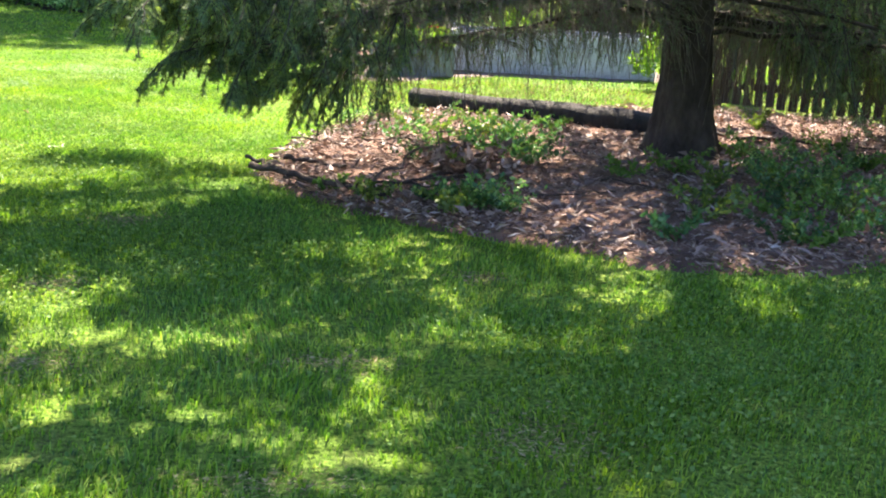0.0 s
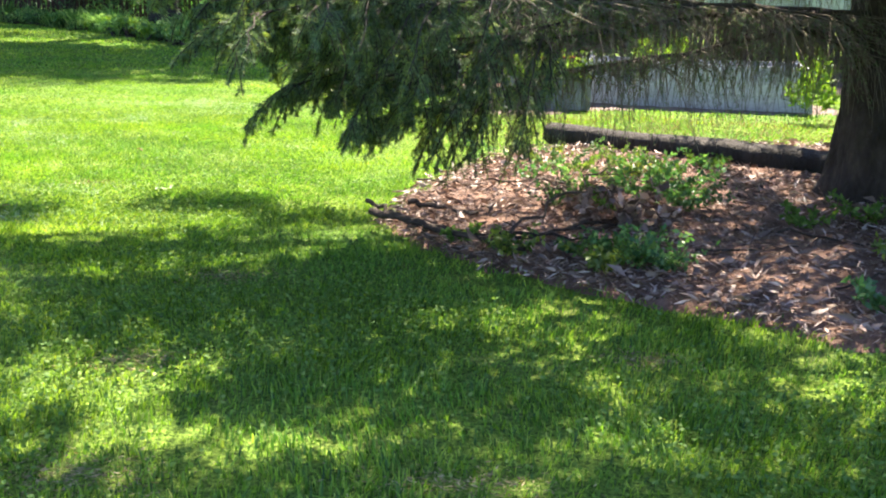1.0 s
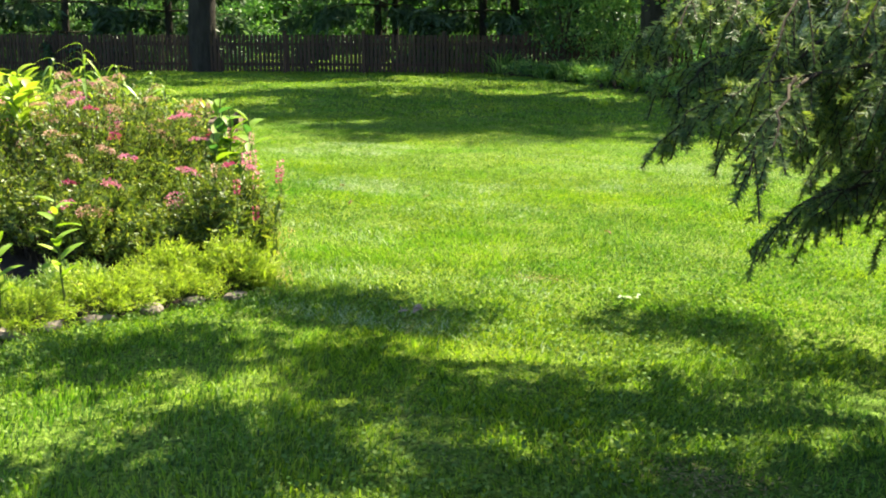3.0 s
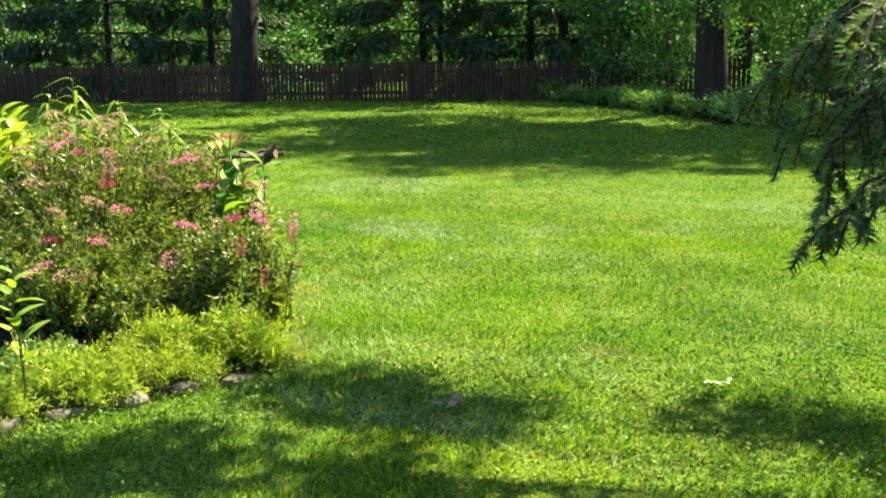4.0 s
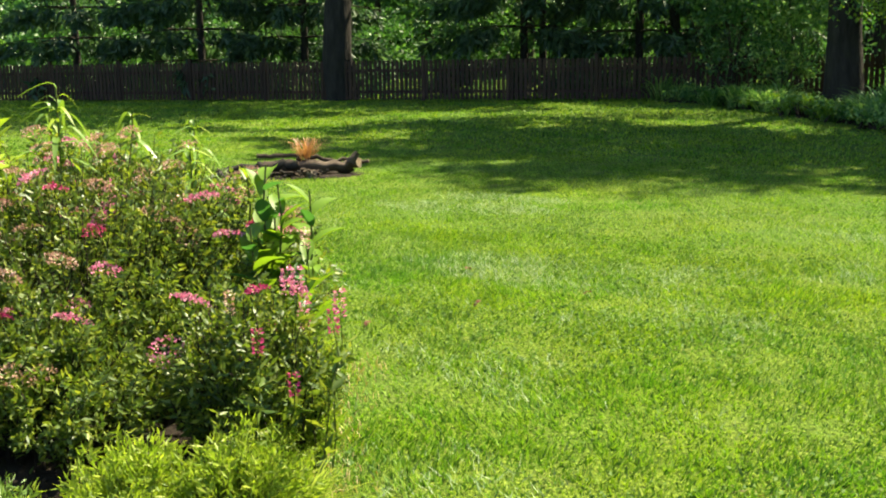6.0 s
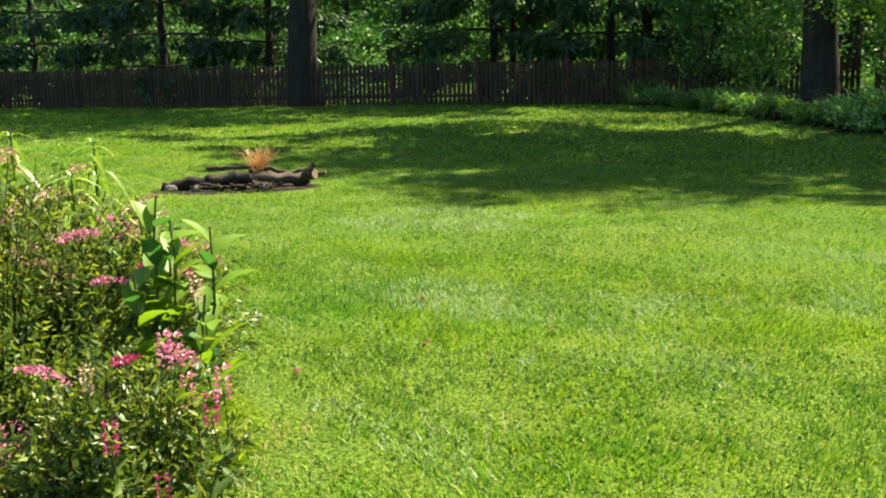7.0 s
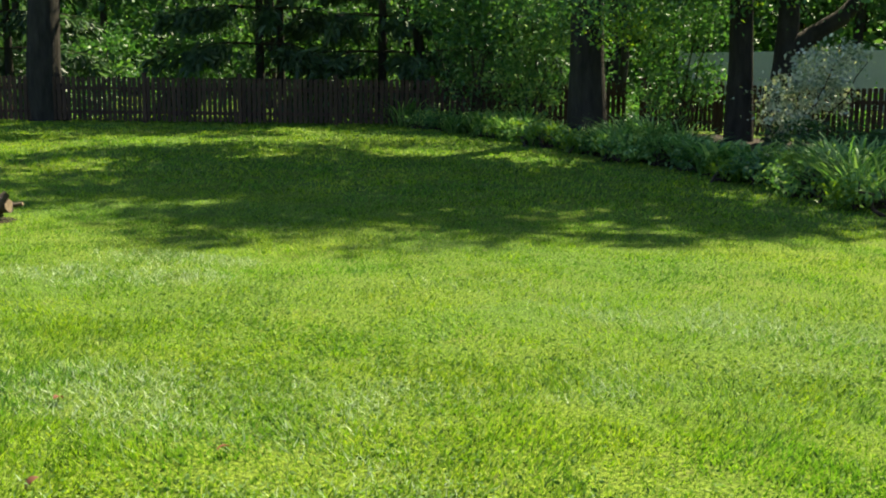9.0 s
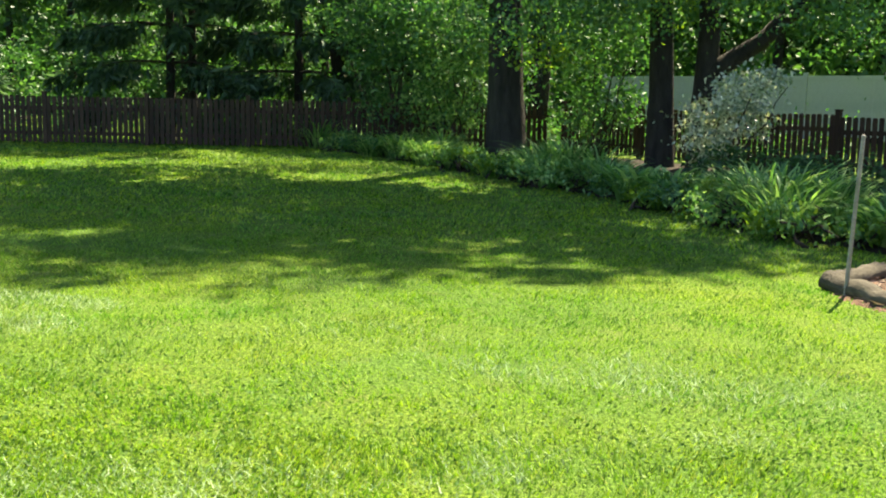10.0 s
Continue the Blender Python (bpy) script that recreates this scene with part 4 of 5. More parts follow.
def conifer(x, y, height, reach, label, lowest=1.2):
    t = thing("conifer", x, y, float(rise(x, y)), label, "tree", "dark conifers behind the fence")
    p = np.stack([np.zeros(10), np.zeros(10), np.linspace(-0.1, height, 10)], 1)
    v, f = tubes(p[None], np.linspace(0.14, 0.02, 10)[None], 12)
    child("trunk", mesh_np("trunk", v, f, GREY_BARK, True), t)
    rows = [(z, 7, reach * (1 - 0.8 * (z - lowest) / height)) for z in np.arange(lowest, height, 1.0)]
    upper_crown(t, rows, 0.0, 190, 1.7, CONIFER)


for cx, cy, ch, cr, cl in ((-33.5, 26.8, 11, 3.4, 1.0), (-29.2, 28.5, 13, 3.6, 1.2), (-26.0, 30.0, 10, 3.0, 0.9), (-19.6, 33.0, 12, 3.4, 1.1), (-16.2, 34.0, 12, 3.2, 0.9), (-13.6, 35.6, 10, 2.8, 1.0)):
    conifer(cx, cy, ch, cr, "dark drooping conifer behind the brown picket fence", cl)

# ---- fences ----
PICKET = 0.094


def picket_mesh():
    bm = bmesh.new()
    w, d, h = PICKET / 2, 0.009, 1.10
    front = [bm.verts.new((x, -d, z)) for x, z in ((-w, 0), (w, 0), (w, h - 0.03), (w * 0.7, h), (-w * 0.7, h), (-w, h - 0.03))]
    back = [bm.verts.new((v.co.x, d, v.co.z)) for v in front]
    bm.faces.new(front)
    bm.faces.new(back[::-1])
    for i in range(6):
        j = (i + 1) % 6
        bm.faces.new((front[j], front[i], back[i], back[j]))
    me = bpy.data.meshes.new("picket")
    bm.to_mesh(me)
    bm.free()
    me.materials.append(FENCE_WOOD)
    return me


def bm_mesh(name, bm, material):
    me = bpy.data.meshes.new(name)
    bm.to_mesh(me)
    bm.free()
    me.materials.append(material)
    return me


PICKET_ME = picket_mesh()


def post_mesh():
    bm = box_bm(0.10, 0.10, 1.28, 0.006, (0, 0, 0.59))
    cap = box_bm(0.125, 0.125, 0.035, 0.008, (0, 0, 1.245))
    tmp = bpy.data.meshes.new("cap")
    cap.to_mesh(tmp)
    cap.free()
    bm.from_mesh(tmp)
    bpy.data.meshes.remove(tmp)
    return bm_mesh("post", bm, FENCE_WOOD)


POST_ME = post_mesh()


def picket_fence(x0, y0, x1, y1, label, first_off=0.0):
    length = math.hypot(x1 - x0, y1 - y0)
    turn = math.degrees(math.atan2(y1 - y0, x1 - x0))
    t = thing("picket_fence", x0, y0, 0, label, "fence", turn=turn)
    ux, uy = (x1 - x0) / length, (y1 - y0) / length
    panel = 2.44
    rail_me = bm_mesh("rail", box_bm(panel - 0.1, 0.038, 0.085, 0.004), FENCE_WOOD)
    for i in range(int(length / panel) + 1):
        s = i * panel + first_off
        z = float(rise(x0 + ux * s, y0 + uy * s))
        o = child("post", POST_ME, t)
        o.location = (s, 0.03, z)
        if s + panel > length + 0.5:
            continue
        zc = float(rise(x0 + ux * (s + panel / 2), y0 + uy * (s + panel / 2)))
        for h in (0.26, 0.86):
            o = child("rail", rail_me, t)
            o.location = (s + panel / 2, 0.032, zc + h)
        n = 18
        for q in range(n):
            o = child("picket", PICKET_ME, t)
            o.location = (s + 0.05 + (q + 0.5) * (panel - 0.1) / n, 0.0, zc + 0.045 + R.normal() * 0.006)
            o.rotation_euler = (0, R.normal() * 0.006, 0)
    return t


picket_fence(-36.4, 22.9, -9.0, 33.0, "dark brown stained wooden picket fence behind the lawn")
picket_fence(-8.6, 33.05, 11.5, 19.9, "dark brown stained wooden picket fence along the planted border")
picket_fence(3.7, 11.65, 9.0, 7.0, "brown wooden picket fence enclosing the vegetable garden")


def vinyl_fence(x0, y0, x1, y1, z):
    length = math.hypot(x1 - x0, y1 - y0)
    t = thing("vinyl_fence", x0, y0, z, "tall white vinyl panel fence in the neighbouring yard", "fence", turn=math.degrees(math.atan2(y1 - y0, x1 - x0)))
    n = int(length / 2.4)
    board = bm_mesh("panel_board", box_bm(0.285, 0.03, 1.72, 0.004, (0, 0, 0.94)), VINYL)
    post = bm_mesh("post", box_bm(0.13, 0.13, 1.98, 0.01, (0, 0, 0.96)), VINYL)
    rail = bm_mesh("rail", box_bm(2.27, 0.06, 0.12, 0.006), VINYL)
    for i in range(n + 1):
        o = child("post", post, t)
        o.location = (i * 2.4, 0, 0)
        if i == n:
            break
        step = 0.1 if i % 2 else 0.0
        for h in (0.14, 1.8):
            o = child("rail", rail, t)
            o.location = (i * 2.4 + 1.2, 0, h)
        for q in range(8):
            o = child("panel_board", board, t)
            o.location = (i * 2.4 + 0.065 + 0.284 * (q + 0.5), 0, 0)
    return t


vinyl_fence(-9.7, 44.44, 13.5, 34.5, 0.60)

# ---- planted border: strap-leaved clumps ----


def strap_clump(x, y, r, h, n, material=STRAP, name="daylily_clump", label="", category="plant", group="", width=0.02):
    t = thing(name, x, y, float(rise(x, y)), label, category, group)
    a = R.uniform(0, 2 * math.pi, n)
    p = np.stack([np.cos(a), np.sin(a), np.zeros(n)], 1) * (r * 0.35 * R.uniform(0, 1, n))[:, None]
    out = unit(np.stack([np.cos(a + R.normal(size=n) * 0.4), np.sin(a + R.normal(size=n) * 0.4), np.zeros(n)], 1))
    L, reach = h * R.uniform(0.6, 1.15, n), r * R.uniform(0.3, 1.0, n)
    s = np.linspace(0, 1, 6)
    mid = p[:, None, :] + out[:, None, :] * (reach[:, None] * s ** 1.5)[..., None]
    mid[:, :, 2] += L[:, None] * (1.55 * s - 0.75 * s ** 2.6) * 0.95
    side = np.cross(out, [0, 0, 1.0])
    w = width * np.array([0.8, 1.0, 0.95, 0.75, 0.5, 0.08])
    v = np.stack([mid - side[:, None, :] * w[None, :, None] / 2, mid + side[:, None, :] * w[None, :, None] / 2], 2).reshape(-1, 3)
    q = (np.arange(n)[:, None] * 12 + np.arange(5)[None, :] * 2).reshape(-1, 1)
    f = np.concatenate([q + [0, 1, 3], q + [0, 3, 2]])
    tagged(child("leaf_tuft", mesh_np("leaf_tuft", v, f, material), t), kind="stuff")
    return t


BORDER_LINE = [(-14.2, 31.4), (-12.4, 29.8), (-10.2, 27.9), (-8.3, 26.1), (-6.3, 24.2), (-4.4, 22.4), (-3.0, 20.3), (-1.4, 19.3)]
for i in range(len(BORDER_LINE) - 1):
    for j in range(5):
        f = (j + R.uniform(0.2, 0.8)) / 5
        (xa, ya), (xb, yb) = BORDER_LINE[i], BORDER_LINE[i + 1]
        for row in range(2):
            cx, cy = xa + (xb - xa) * f + 0.45 * row + R.normal() * 0.12, ya + (yb - ya) * f + 0.7 * row + R.normal() * 0.12 + 0.2
            if abs(cx + 9.0) < 0.55 and R.uniform() < 0.8:
                continue
            big = R.uniform(0.6, 1.1) * (0.95 + 0.4 * math.sin(cx * 1.7 + 0.6))
            strap_clump(cx + R.normal() * 0.15, cy + R.normal() * 0.2 - 0.1, 0.8 * big, 0.6 * big, 95, BORDER_LEAF,
                        label="arching green strap-leaved clump in the shaded border", group="clumps in the border", width=0.034)
for i in range(26):
    f = i / 25 * (len(BORDER_LINE) - 1)
    k = min(int(f), len(BORDER_LINE) - 2)
    cx = BORDER_LINE[k][0] + (BORDER_LINE[k + 1][0] - BORDER_LINE[k][0]) * (f - k) + R.normal() * 0.2 + 0.1
    cy = BORDER_LINE[k][1] + (BORDER_LINE[k + 1][1] - BORDER_LINE[k][1]) * (f - k) + R.normal() * 0.25
    q = R.uniform(0.75, 1.3)
    strap_clump(cx, cy, 0.62 * q, 0.46 * q, 60, BORDER_LEAF, "hosta_clump", "broad glossy green-leaved clump in the shaded border", "plant", "broad-leaved clumps in the border", 0.085)
EDGE_LINE = [(-14.4, 31.6), (-12.5, 29.6), (-10.2, 27.5), (-8.4, 25.7), (-6.4, 23.8), (-4.4, 21.8), (-3.1, 19.7), (-1.2, 18.7)]
for i in range(len(EDGE_LINE) - 1):
    for j in range(5):
        f = (j + R.uniform(0.1, 0.9)) / 5
        (xa, ya), (xb, yb) = EDGE_LINE[i], EDGE_LINE[i + 1]
        k = R.uniform(0.6, 1.2)
        cx, cy = xa + (xb - xa) * f + R.normal() * 0.15, ya + (yb - ya) * f + R.normal() * 0.15
        shrub("border_plant", cx, cy, [(0, 0, 0.2 * k, 0.42 * k, 0.36 * k, 0.17 * k), (R.normal() * 0.15, 0.15, 0.3 * k, 0.25 * k, 0.25 * k, 0.14 * k)], 420, 0.075,
              (BORDER_LEAF, BORDER_LEAF, MAPLE, BRIGHT_LEAF)[int(R.integers(0, 4))], "low leafy green border plant at the lawn edge", 5, "plants at the border edge", 0.5)
shrub("silver_shrub", -4.45, 27.2, [(0, 0, 1.1, 0.75, 0.6, 0.7), (0.5, 0, 1.7, 0.7, 0.5, 0.35), (-0.3, 0, 0.6, 0.5, 0.5, 0.4)], 3000, 0.095, SILVER_LEAF,
      "loose shrub with silvery white-edged leaves at the fence")
shrub("border_shrub", -12.2, 30.9, [(0, 0, 1.6, 1.3, 1.0, 1.0), (0.6, -0.3, 2.9, 1.5, 1.0, 0.9), (-0.6, 0, 3.2, 1.3, 1.0, 0.9)], 5500, 0.12, MAPLE, "leafy green understory shrub before the fence", 12)
shrub("border_shrub", -10.7, 30.6, [(0, 0, 1.3, 0.9, 0.8, 0.8), (0.2, -0.2, 2.4, 1.1, 0.9, 0.9)], 3400, 0.12, BORDER_LEAF, "leafy green understory shrub before the fence", 10)
shrub("border_shrub", -7.3, 30.5, [(0, 0, 1.3, 1.0, 0.8, 1.0), (0.2, 0, 2.9, 1.2, 0.9, 1.0)], 4600, 0.11, MAPLE, "leafy green understory shrub before the fence", 10)
shrub("border_shrub", 0.2, 26.4, [(0, 0, 0.8, 1.1, 0.8, 0.6), (0.5, 0, 2.0, 1.0, 0.8, 0.8)], 3000, 0.11, DARK_LEAF, "dark green shrub at the brown fence", 10)
shrub("border_shrub", -2.4, 24.6, [(0, 0, 0.35, 1.2, 0.9, 0.3)], 1600, 0.09, DARK_LEAF, "low dark green plants in the shaded border", 8)
shrub("border_shrub", -3.6, 25.6, [(0, 0, 0.35, 1.3, 0.9, 0.3)], 1600, 0.09, DARK_LEAF, "low dark green plants in the shaded border", 8)

tree("woodland_tree", -4.0, 46.5, 13, 0.2, [(0, 0, 8, 3.6, 3.0, 3.0), (-1, 0, 5.2, 3.0, 2.4, 1.4)], 4500, 0.3, MAPLE, "leafy tree beyond the white fence")
tree("woodland_tree", 2.2, 43.6, 13, 0.2, [(0, 0, 8, 3.6, 3.0, 3.0), (-1, 0, 5.2, 3.0, 2.4, 1.4)], 4500, 0.3, MAPLE, "leafy tree beyond the white fence")
tree("woodland_tree", -9.5, 49.0, 13, 0.2, [(0, 0, 8, 3.6, 3.0, 3.0), (-1, 0, 5.2, 3.0, 2.4, 1.4)], 4500, 0.3, MAPLE, "leafy tree beyond the white fence")

# ---- undergrowth and woods behind the fence ----
for i in range(12):
    sx = -38 + i * 2.35 + R.normal() * 0.5
    sy = 27.3 + (sx + 30) * 0.37 + R.uniform(2.5, 7.0)
    hh = R.uniform(1.6, 3.2)
    shrub("woodland_shrub", sx, sy, [(0, 0, hh * 0.5, 1.5, 1.2, hh * 0.45), (R.normal() * 0.5, 0, hh, 1.7, 1.3, hh * 0.4)], 2700, 0.15,
          MAPLE if i % 2 == 1 else DARK_LEAF, "leafy woodland shrub behind the picket fence", 8, "woodland shrubs")
for i in range(34):
    sx = -48 + i * 2.2 + R.normal() * 0.8
    sy = 37 + (sx + 30) * 0.2 + R.uniform(2, 18)
    tree("woodland_tree", sx, sy, R.uniform(12, 16), R.uniform(0.12, 0.26), [(0, 0, 8, 3.4, 3.0, 3.6), (R.normal(), R.normal(), 4.0, 2.8, 2.4, 1.6)], 2500, 0.3,
         DARK_LEAF if i % 3 else MAPLE, "leafy tree in the woods beyond the yard", limbs=4, group="woodland trees")


def undergrowth():
    n = 26000
    u = R.uniform(0, 1, n)
    back = R.uniform(0.25, 2.6, n)
    left = R.uniform(size=n) < 0.62
    x = np.where(left, -38 + 30 * u - 0.35 * back, -8.6 + 20.1 * u + 0.55 * back)
    y = np.where(left, 22.3 + 11.05 * u + 0.94 * back, 33.05 - 13.15 * u + 0.83 * back)
    keep = (lump(x, y, 0.55, 3.0) + R.normal(size=n) * 0.25 > 0.0) & ~((x > -20.6) & (x < -17.2))
    x, y = x[keep], y[keep]
    n = len(x)
    z = rise(x, y) + np.abs(R.normal(size=n)) * 0.45
    s = R.uniform(0.7, 1.4, n) * 0.12
    v, f = leaves(np.stack([x, y, z], 1), R.normal(size=(n, 3)), s, s * 0.6, 0.2)
    tagged(new("undergrowth", mesh_np("undergrowth", v, f, MAPLE)), "dark tangled undergrowth behind the picket fence", "undergrowth", kind="stuff")


undergrowth()


def far_woods():
    vs, fs, at = [], [], 0
    for x0, y0, x1, y1, n, size in ((-75, 46, 35, 60, 52000, 0.38), (-70, 8, -48, 50, 12000, 0.5), (30, 5, 40, 60, 10000, 0.6), (-60, -40, 50, -30, 9000, 0.8)):
        x, y = R.uniform(x0, x1, n), R.uniform(y0, y1, n)
        z = R.uniform(0.2, 1.0, n) ** 1.6 * (17 + 5 * lump(x, y, 0.3))
        s = R.uniform(0.7, 1.4, n) * size
        v, f = leaves(np.stack([x, y, z], 1), R.normal(size=(n, 3)), s, s * 0.7, 0.2)
        vs.append(v), fs.append(f + at)
        at += len(v)
    tagged(new("far_woods", mesh_np("far_woods", np.concatenate(vs), np.concatenate(fs), MAPLE)), "dense green woods all round the yards", "woods", kind="stuff")


far_woods()


def shade_backdrop():
    """An added backdrop, an uneven wall all along the back: the deep shade of the far woods is in its dark green."""
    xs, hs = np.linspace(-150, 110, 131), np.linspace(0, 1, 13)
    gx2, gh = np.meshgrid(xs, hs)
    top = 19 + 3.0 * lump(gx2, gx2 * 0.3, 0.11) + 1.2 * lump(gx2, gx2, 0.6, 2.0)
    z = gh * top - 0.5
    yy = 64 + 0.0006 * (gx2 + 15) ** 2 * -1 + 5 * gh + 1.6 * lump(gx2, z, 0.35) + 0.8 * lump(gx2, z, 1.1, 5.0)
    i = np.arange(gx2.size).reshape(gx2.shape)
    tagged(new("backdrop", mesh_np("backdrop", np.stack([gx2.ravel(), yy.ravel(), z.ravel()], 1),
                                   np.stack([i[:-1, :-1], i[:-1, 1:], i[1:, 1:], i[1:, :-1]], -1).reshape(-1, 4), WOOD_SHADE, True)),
           "backdrop wall coloured as deep shade of distant woods", "backdrop", kind="structure")


shade_backdrop()

# ---- the flower bed: spirea with pink heads, tall weeds, lime groundcover, edging stones ----


def head_mesh(material, r=0.05, n=110):
    """A flat, domed flower head of many tiny petals."""
    a, q = R.uniform(0, 2 * math.pi, n), np.sqrt(R.uniform(0, 1, n))
    p = np.stack([np.cos(a) * q * r, np.sin(a) * q * r, 0.018 * (1 - q ** 2) + R.normal(size=n) * 0.004], 1)
    d = np.stack([np.cos(a) * 0.6, np.sin(a) * 0.6, np.ones(n) * 0.5], 1) + R.normal(size=(n, 3)) * 0.5
    s = R.uniform(0.007, 0.013, n)
    v, f = leaves(p, d, s, s * 0.9, 0.2)
    return mesh_np("flower_head", v, f, material)


def spike_mesh(material, h=0.09, r=0.018, n=60):
    """An upright fading flower head."""
    a, z = R.uniform(0, 2 * math.pi, n), R.uniform(-0.3, 0.7, n)
    p = np.stack([np.cos(a) * r * 0.5, np.sin(a) * r * 0.5, z * h], 1)
    d = np.stack([np.cos(a), np.sin(a), R.uniform(-0.2, 0.8, n)], 1)
    s = R.uniform(0.010, 0.017, n)
    v, f = leaves(p, d, s, s * 0.6, 0.2)
    return mesh_np("flower_head", v, f, material)


HEADS = [head_mesh(PETAL, 0.06, 140), head_mesh(PETAL, 0.075, 190), head_mesh(FADED, 0.06, 120), head_mesh(FADED, 0.05, 90), head_mesh(DEEP_PETAL, 0.045, 100)]
SPIKES = [spike_mesh(DEEP_PETAL), spike_mesh(PETAL, 0.1, 0.022, 70), spike_mesh(FADED, 0.08)]


def spirea(x, y, rx, ry, h, stems, label, heads=60, low=0.12):
    t = thing("spirea_bush", x, y, 0.03, label, "shrub")
    a, q = R.uniform(0, 2 * math.pi, stems), np.sqrt(R.uniform(0, 1, stems))
    # the stems fan out from the crown of roots to an uneven dome
    top = np.stack([np.cos(a) * q * rx, np.sin(a) * q * ry, h * np.sqrt(np.clip(1.05 - q ** 2 * 0.85, 0.1, 1)) * R.uniform(0.78, 1.16, stems)], 1)
    foot = np.stack([np.cos(a) * q * rx * 0.6, np.sin(a) * q * ry * 0.6, np.zeros(stems)], 1)
    s = np.linspace(0, 1, 7)
    bow = s ** 1.5
    p = foot[:, None, :] * (1 - bow)[None, :, None] + top[:, None, :] * bow[None, :, None]
    p[:, :, 2] = top[:, None, 2] * s[None, :] ** 0.85
    p += R.normal(size=p.shape) * 0.012
    v, f = tubes(p, np.repeat(np.linspace(0.0045, 0.0018, 7)[None], stems, 0), 3)
    tagged(child("stem", mesh_np("stem", v, f, TWIG), t), kind="stuff")
    n = stems * 58
    i = R.integers(0, stems, n)
    u = low + (1 - low) * R.uniform(0.0, 1.0, n) ** 0.6
    k = np.minimum((u * 6).astype(int), 5)
    fr = (u * 6 - k)[:, None]
    c = p[i, k] * (1 - fr) + p[i, k + 1] * fr
    ax = unit(p[i, k + 1] - p[i, k])
    ln = R.uniform(0.020, 0.046, n)
    d = unit(np.cross(ax, R.normal(size=(n, 3)))) + ax * 0.7
    v, f = leaves(c + R.normal(size=(n, 3)) * 0.012, d, ln, ln * 0.36, 0.2)
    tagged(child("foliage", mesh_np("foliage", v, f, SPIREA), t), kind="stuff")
    order = R.permutation(stems)
    made = 0
    for j in order:
        if top[j, 2] < h * 0.62 or made >= heads:
            continue
        o = child("flower_head", HEADS[int(R.choice(5, p=[0.20, 0.10, 0.36, 0.28, 0.06]))], t)
        o.location = top[j] + np.array([0, 0, 0.01])
        o.rotation_euler = (R.normal() * 0.3, R.normal() * 0.3, R.uniform(0, 6))
        o.scale = (1, 1, 1)
        made += 1
    return t


spirea(-6.42, 7.66, 1.15, 1.12, 0.92, 950, "rounded spirea bush with pink and fading flower heads", 105, 0.26)
spirea(-5.95, 6.95, 0.9, 0.46, 0.50, 420, "spirea bush with a dark shaded base and few faded heads", 9, 0.22)
spirea(-5.05, 7.35, 0.36, 0.34, 0.56, 170, "low spirea shoots with magenta flower spikes at the bed edge", 5)
for fx, fy, fz, k in ((-4.56, 7.22, 0.55, 0), (-4.68, 7.16, 0.34, 0), (-4.85, 7.37, 0.62, 1), (-4.95, 7.42, 0.60, 1), (-5.1, 7.68, 0.70, 2), (-4.72, 7.05, 0.50, 0), (-4.9, 7.45, 0.48, 1), (-4.62, 7.32, 0.58, 1), (-5.0, 7.2, 0.56, 2)):
    t = thing("flower_stalk", fx, fy, 0.03, "thin stalk with a fading magenta flower spike", "flower", "flower stalks")
    pth = bent_path((-0.1, 0.05, 0), (0, 0, fz), 6, (0.01, 0.01, 0))
    v, f = tubes(pth[None], np.linspace(0.004, 0.002, 6)[None], 4)
    child("stalk", mesh_np("stalk", v, f, STEM, True), t)
    o = child("flower_head", SPIKES[k], t)
    o.location = (0, 0, fz)
    m = 26
    c = pth[R.integers(1, 5, m)] + R.normal(size=(m, 3)) * 0.01
    ln = R.uniform(0.04, 0.08, m)
    v, f = leaves(c, R.normal(size=(m, 3)) + np.array([0, 0, 0.5]), ln, ln * 0.3)
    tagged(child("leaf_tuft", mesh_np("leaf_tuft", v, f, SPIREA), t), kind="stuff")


def big_leaf(length, width, droop, material):
    """One broad leaf with a rib: a curved blade, six segments long."""
    s = np.linspace(0, 1, 7)
    w = width * np.sin(np.clip(s * 0.94 + 0.06, 0, 1) * math.pi) ** 0.7 * 0.5
    z = droop * (s * 0.9 - 1.5 * s ** 2) * length
    v = np.concatenate([np.stack([s * length, -w, z + w * 0.35], 1), np.stack([s * length, 0 * s, z], 1), np.stack([s * length, w, z + w * 0.35], 1)])
    q = np.arange(6)[:, None]
    f = np.concatenate([q + [0, 1, 8, 7], q + [7, 8, 15, 14]])
    return mesh_np("leaf", v, f, material, True)


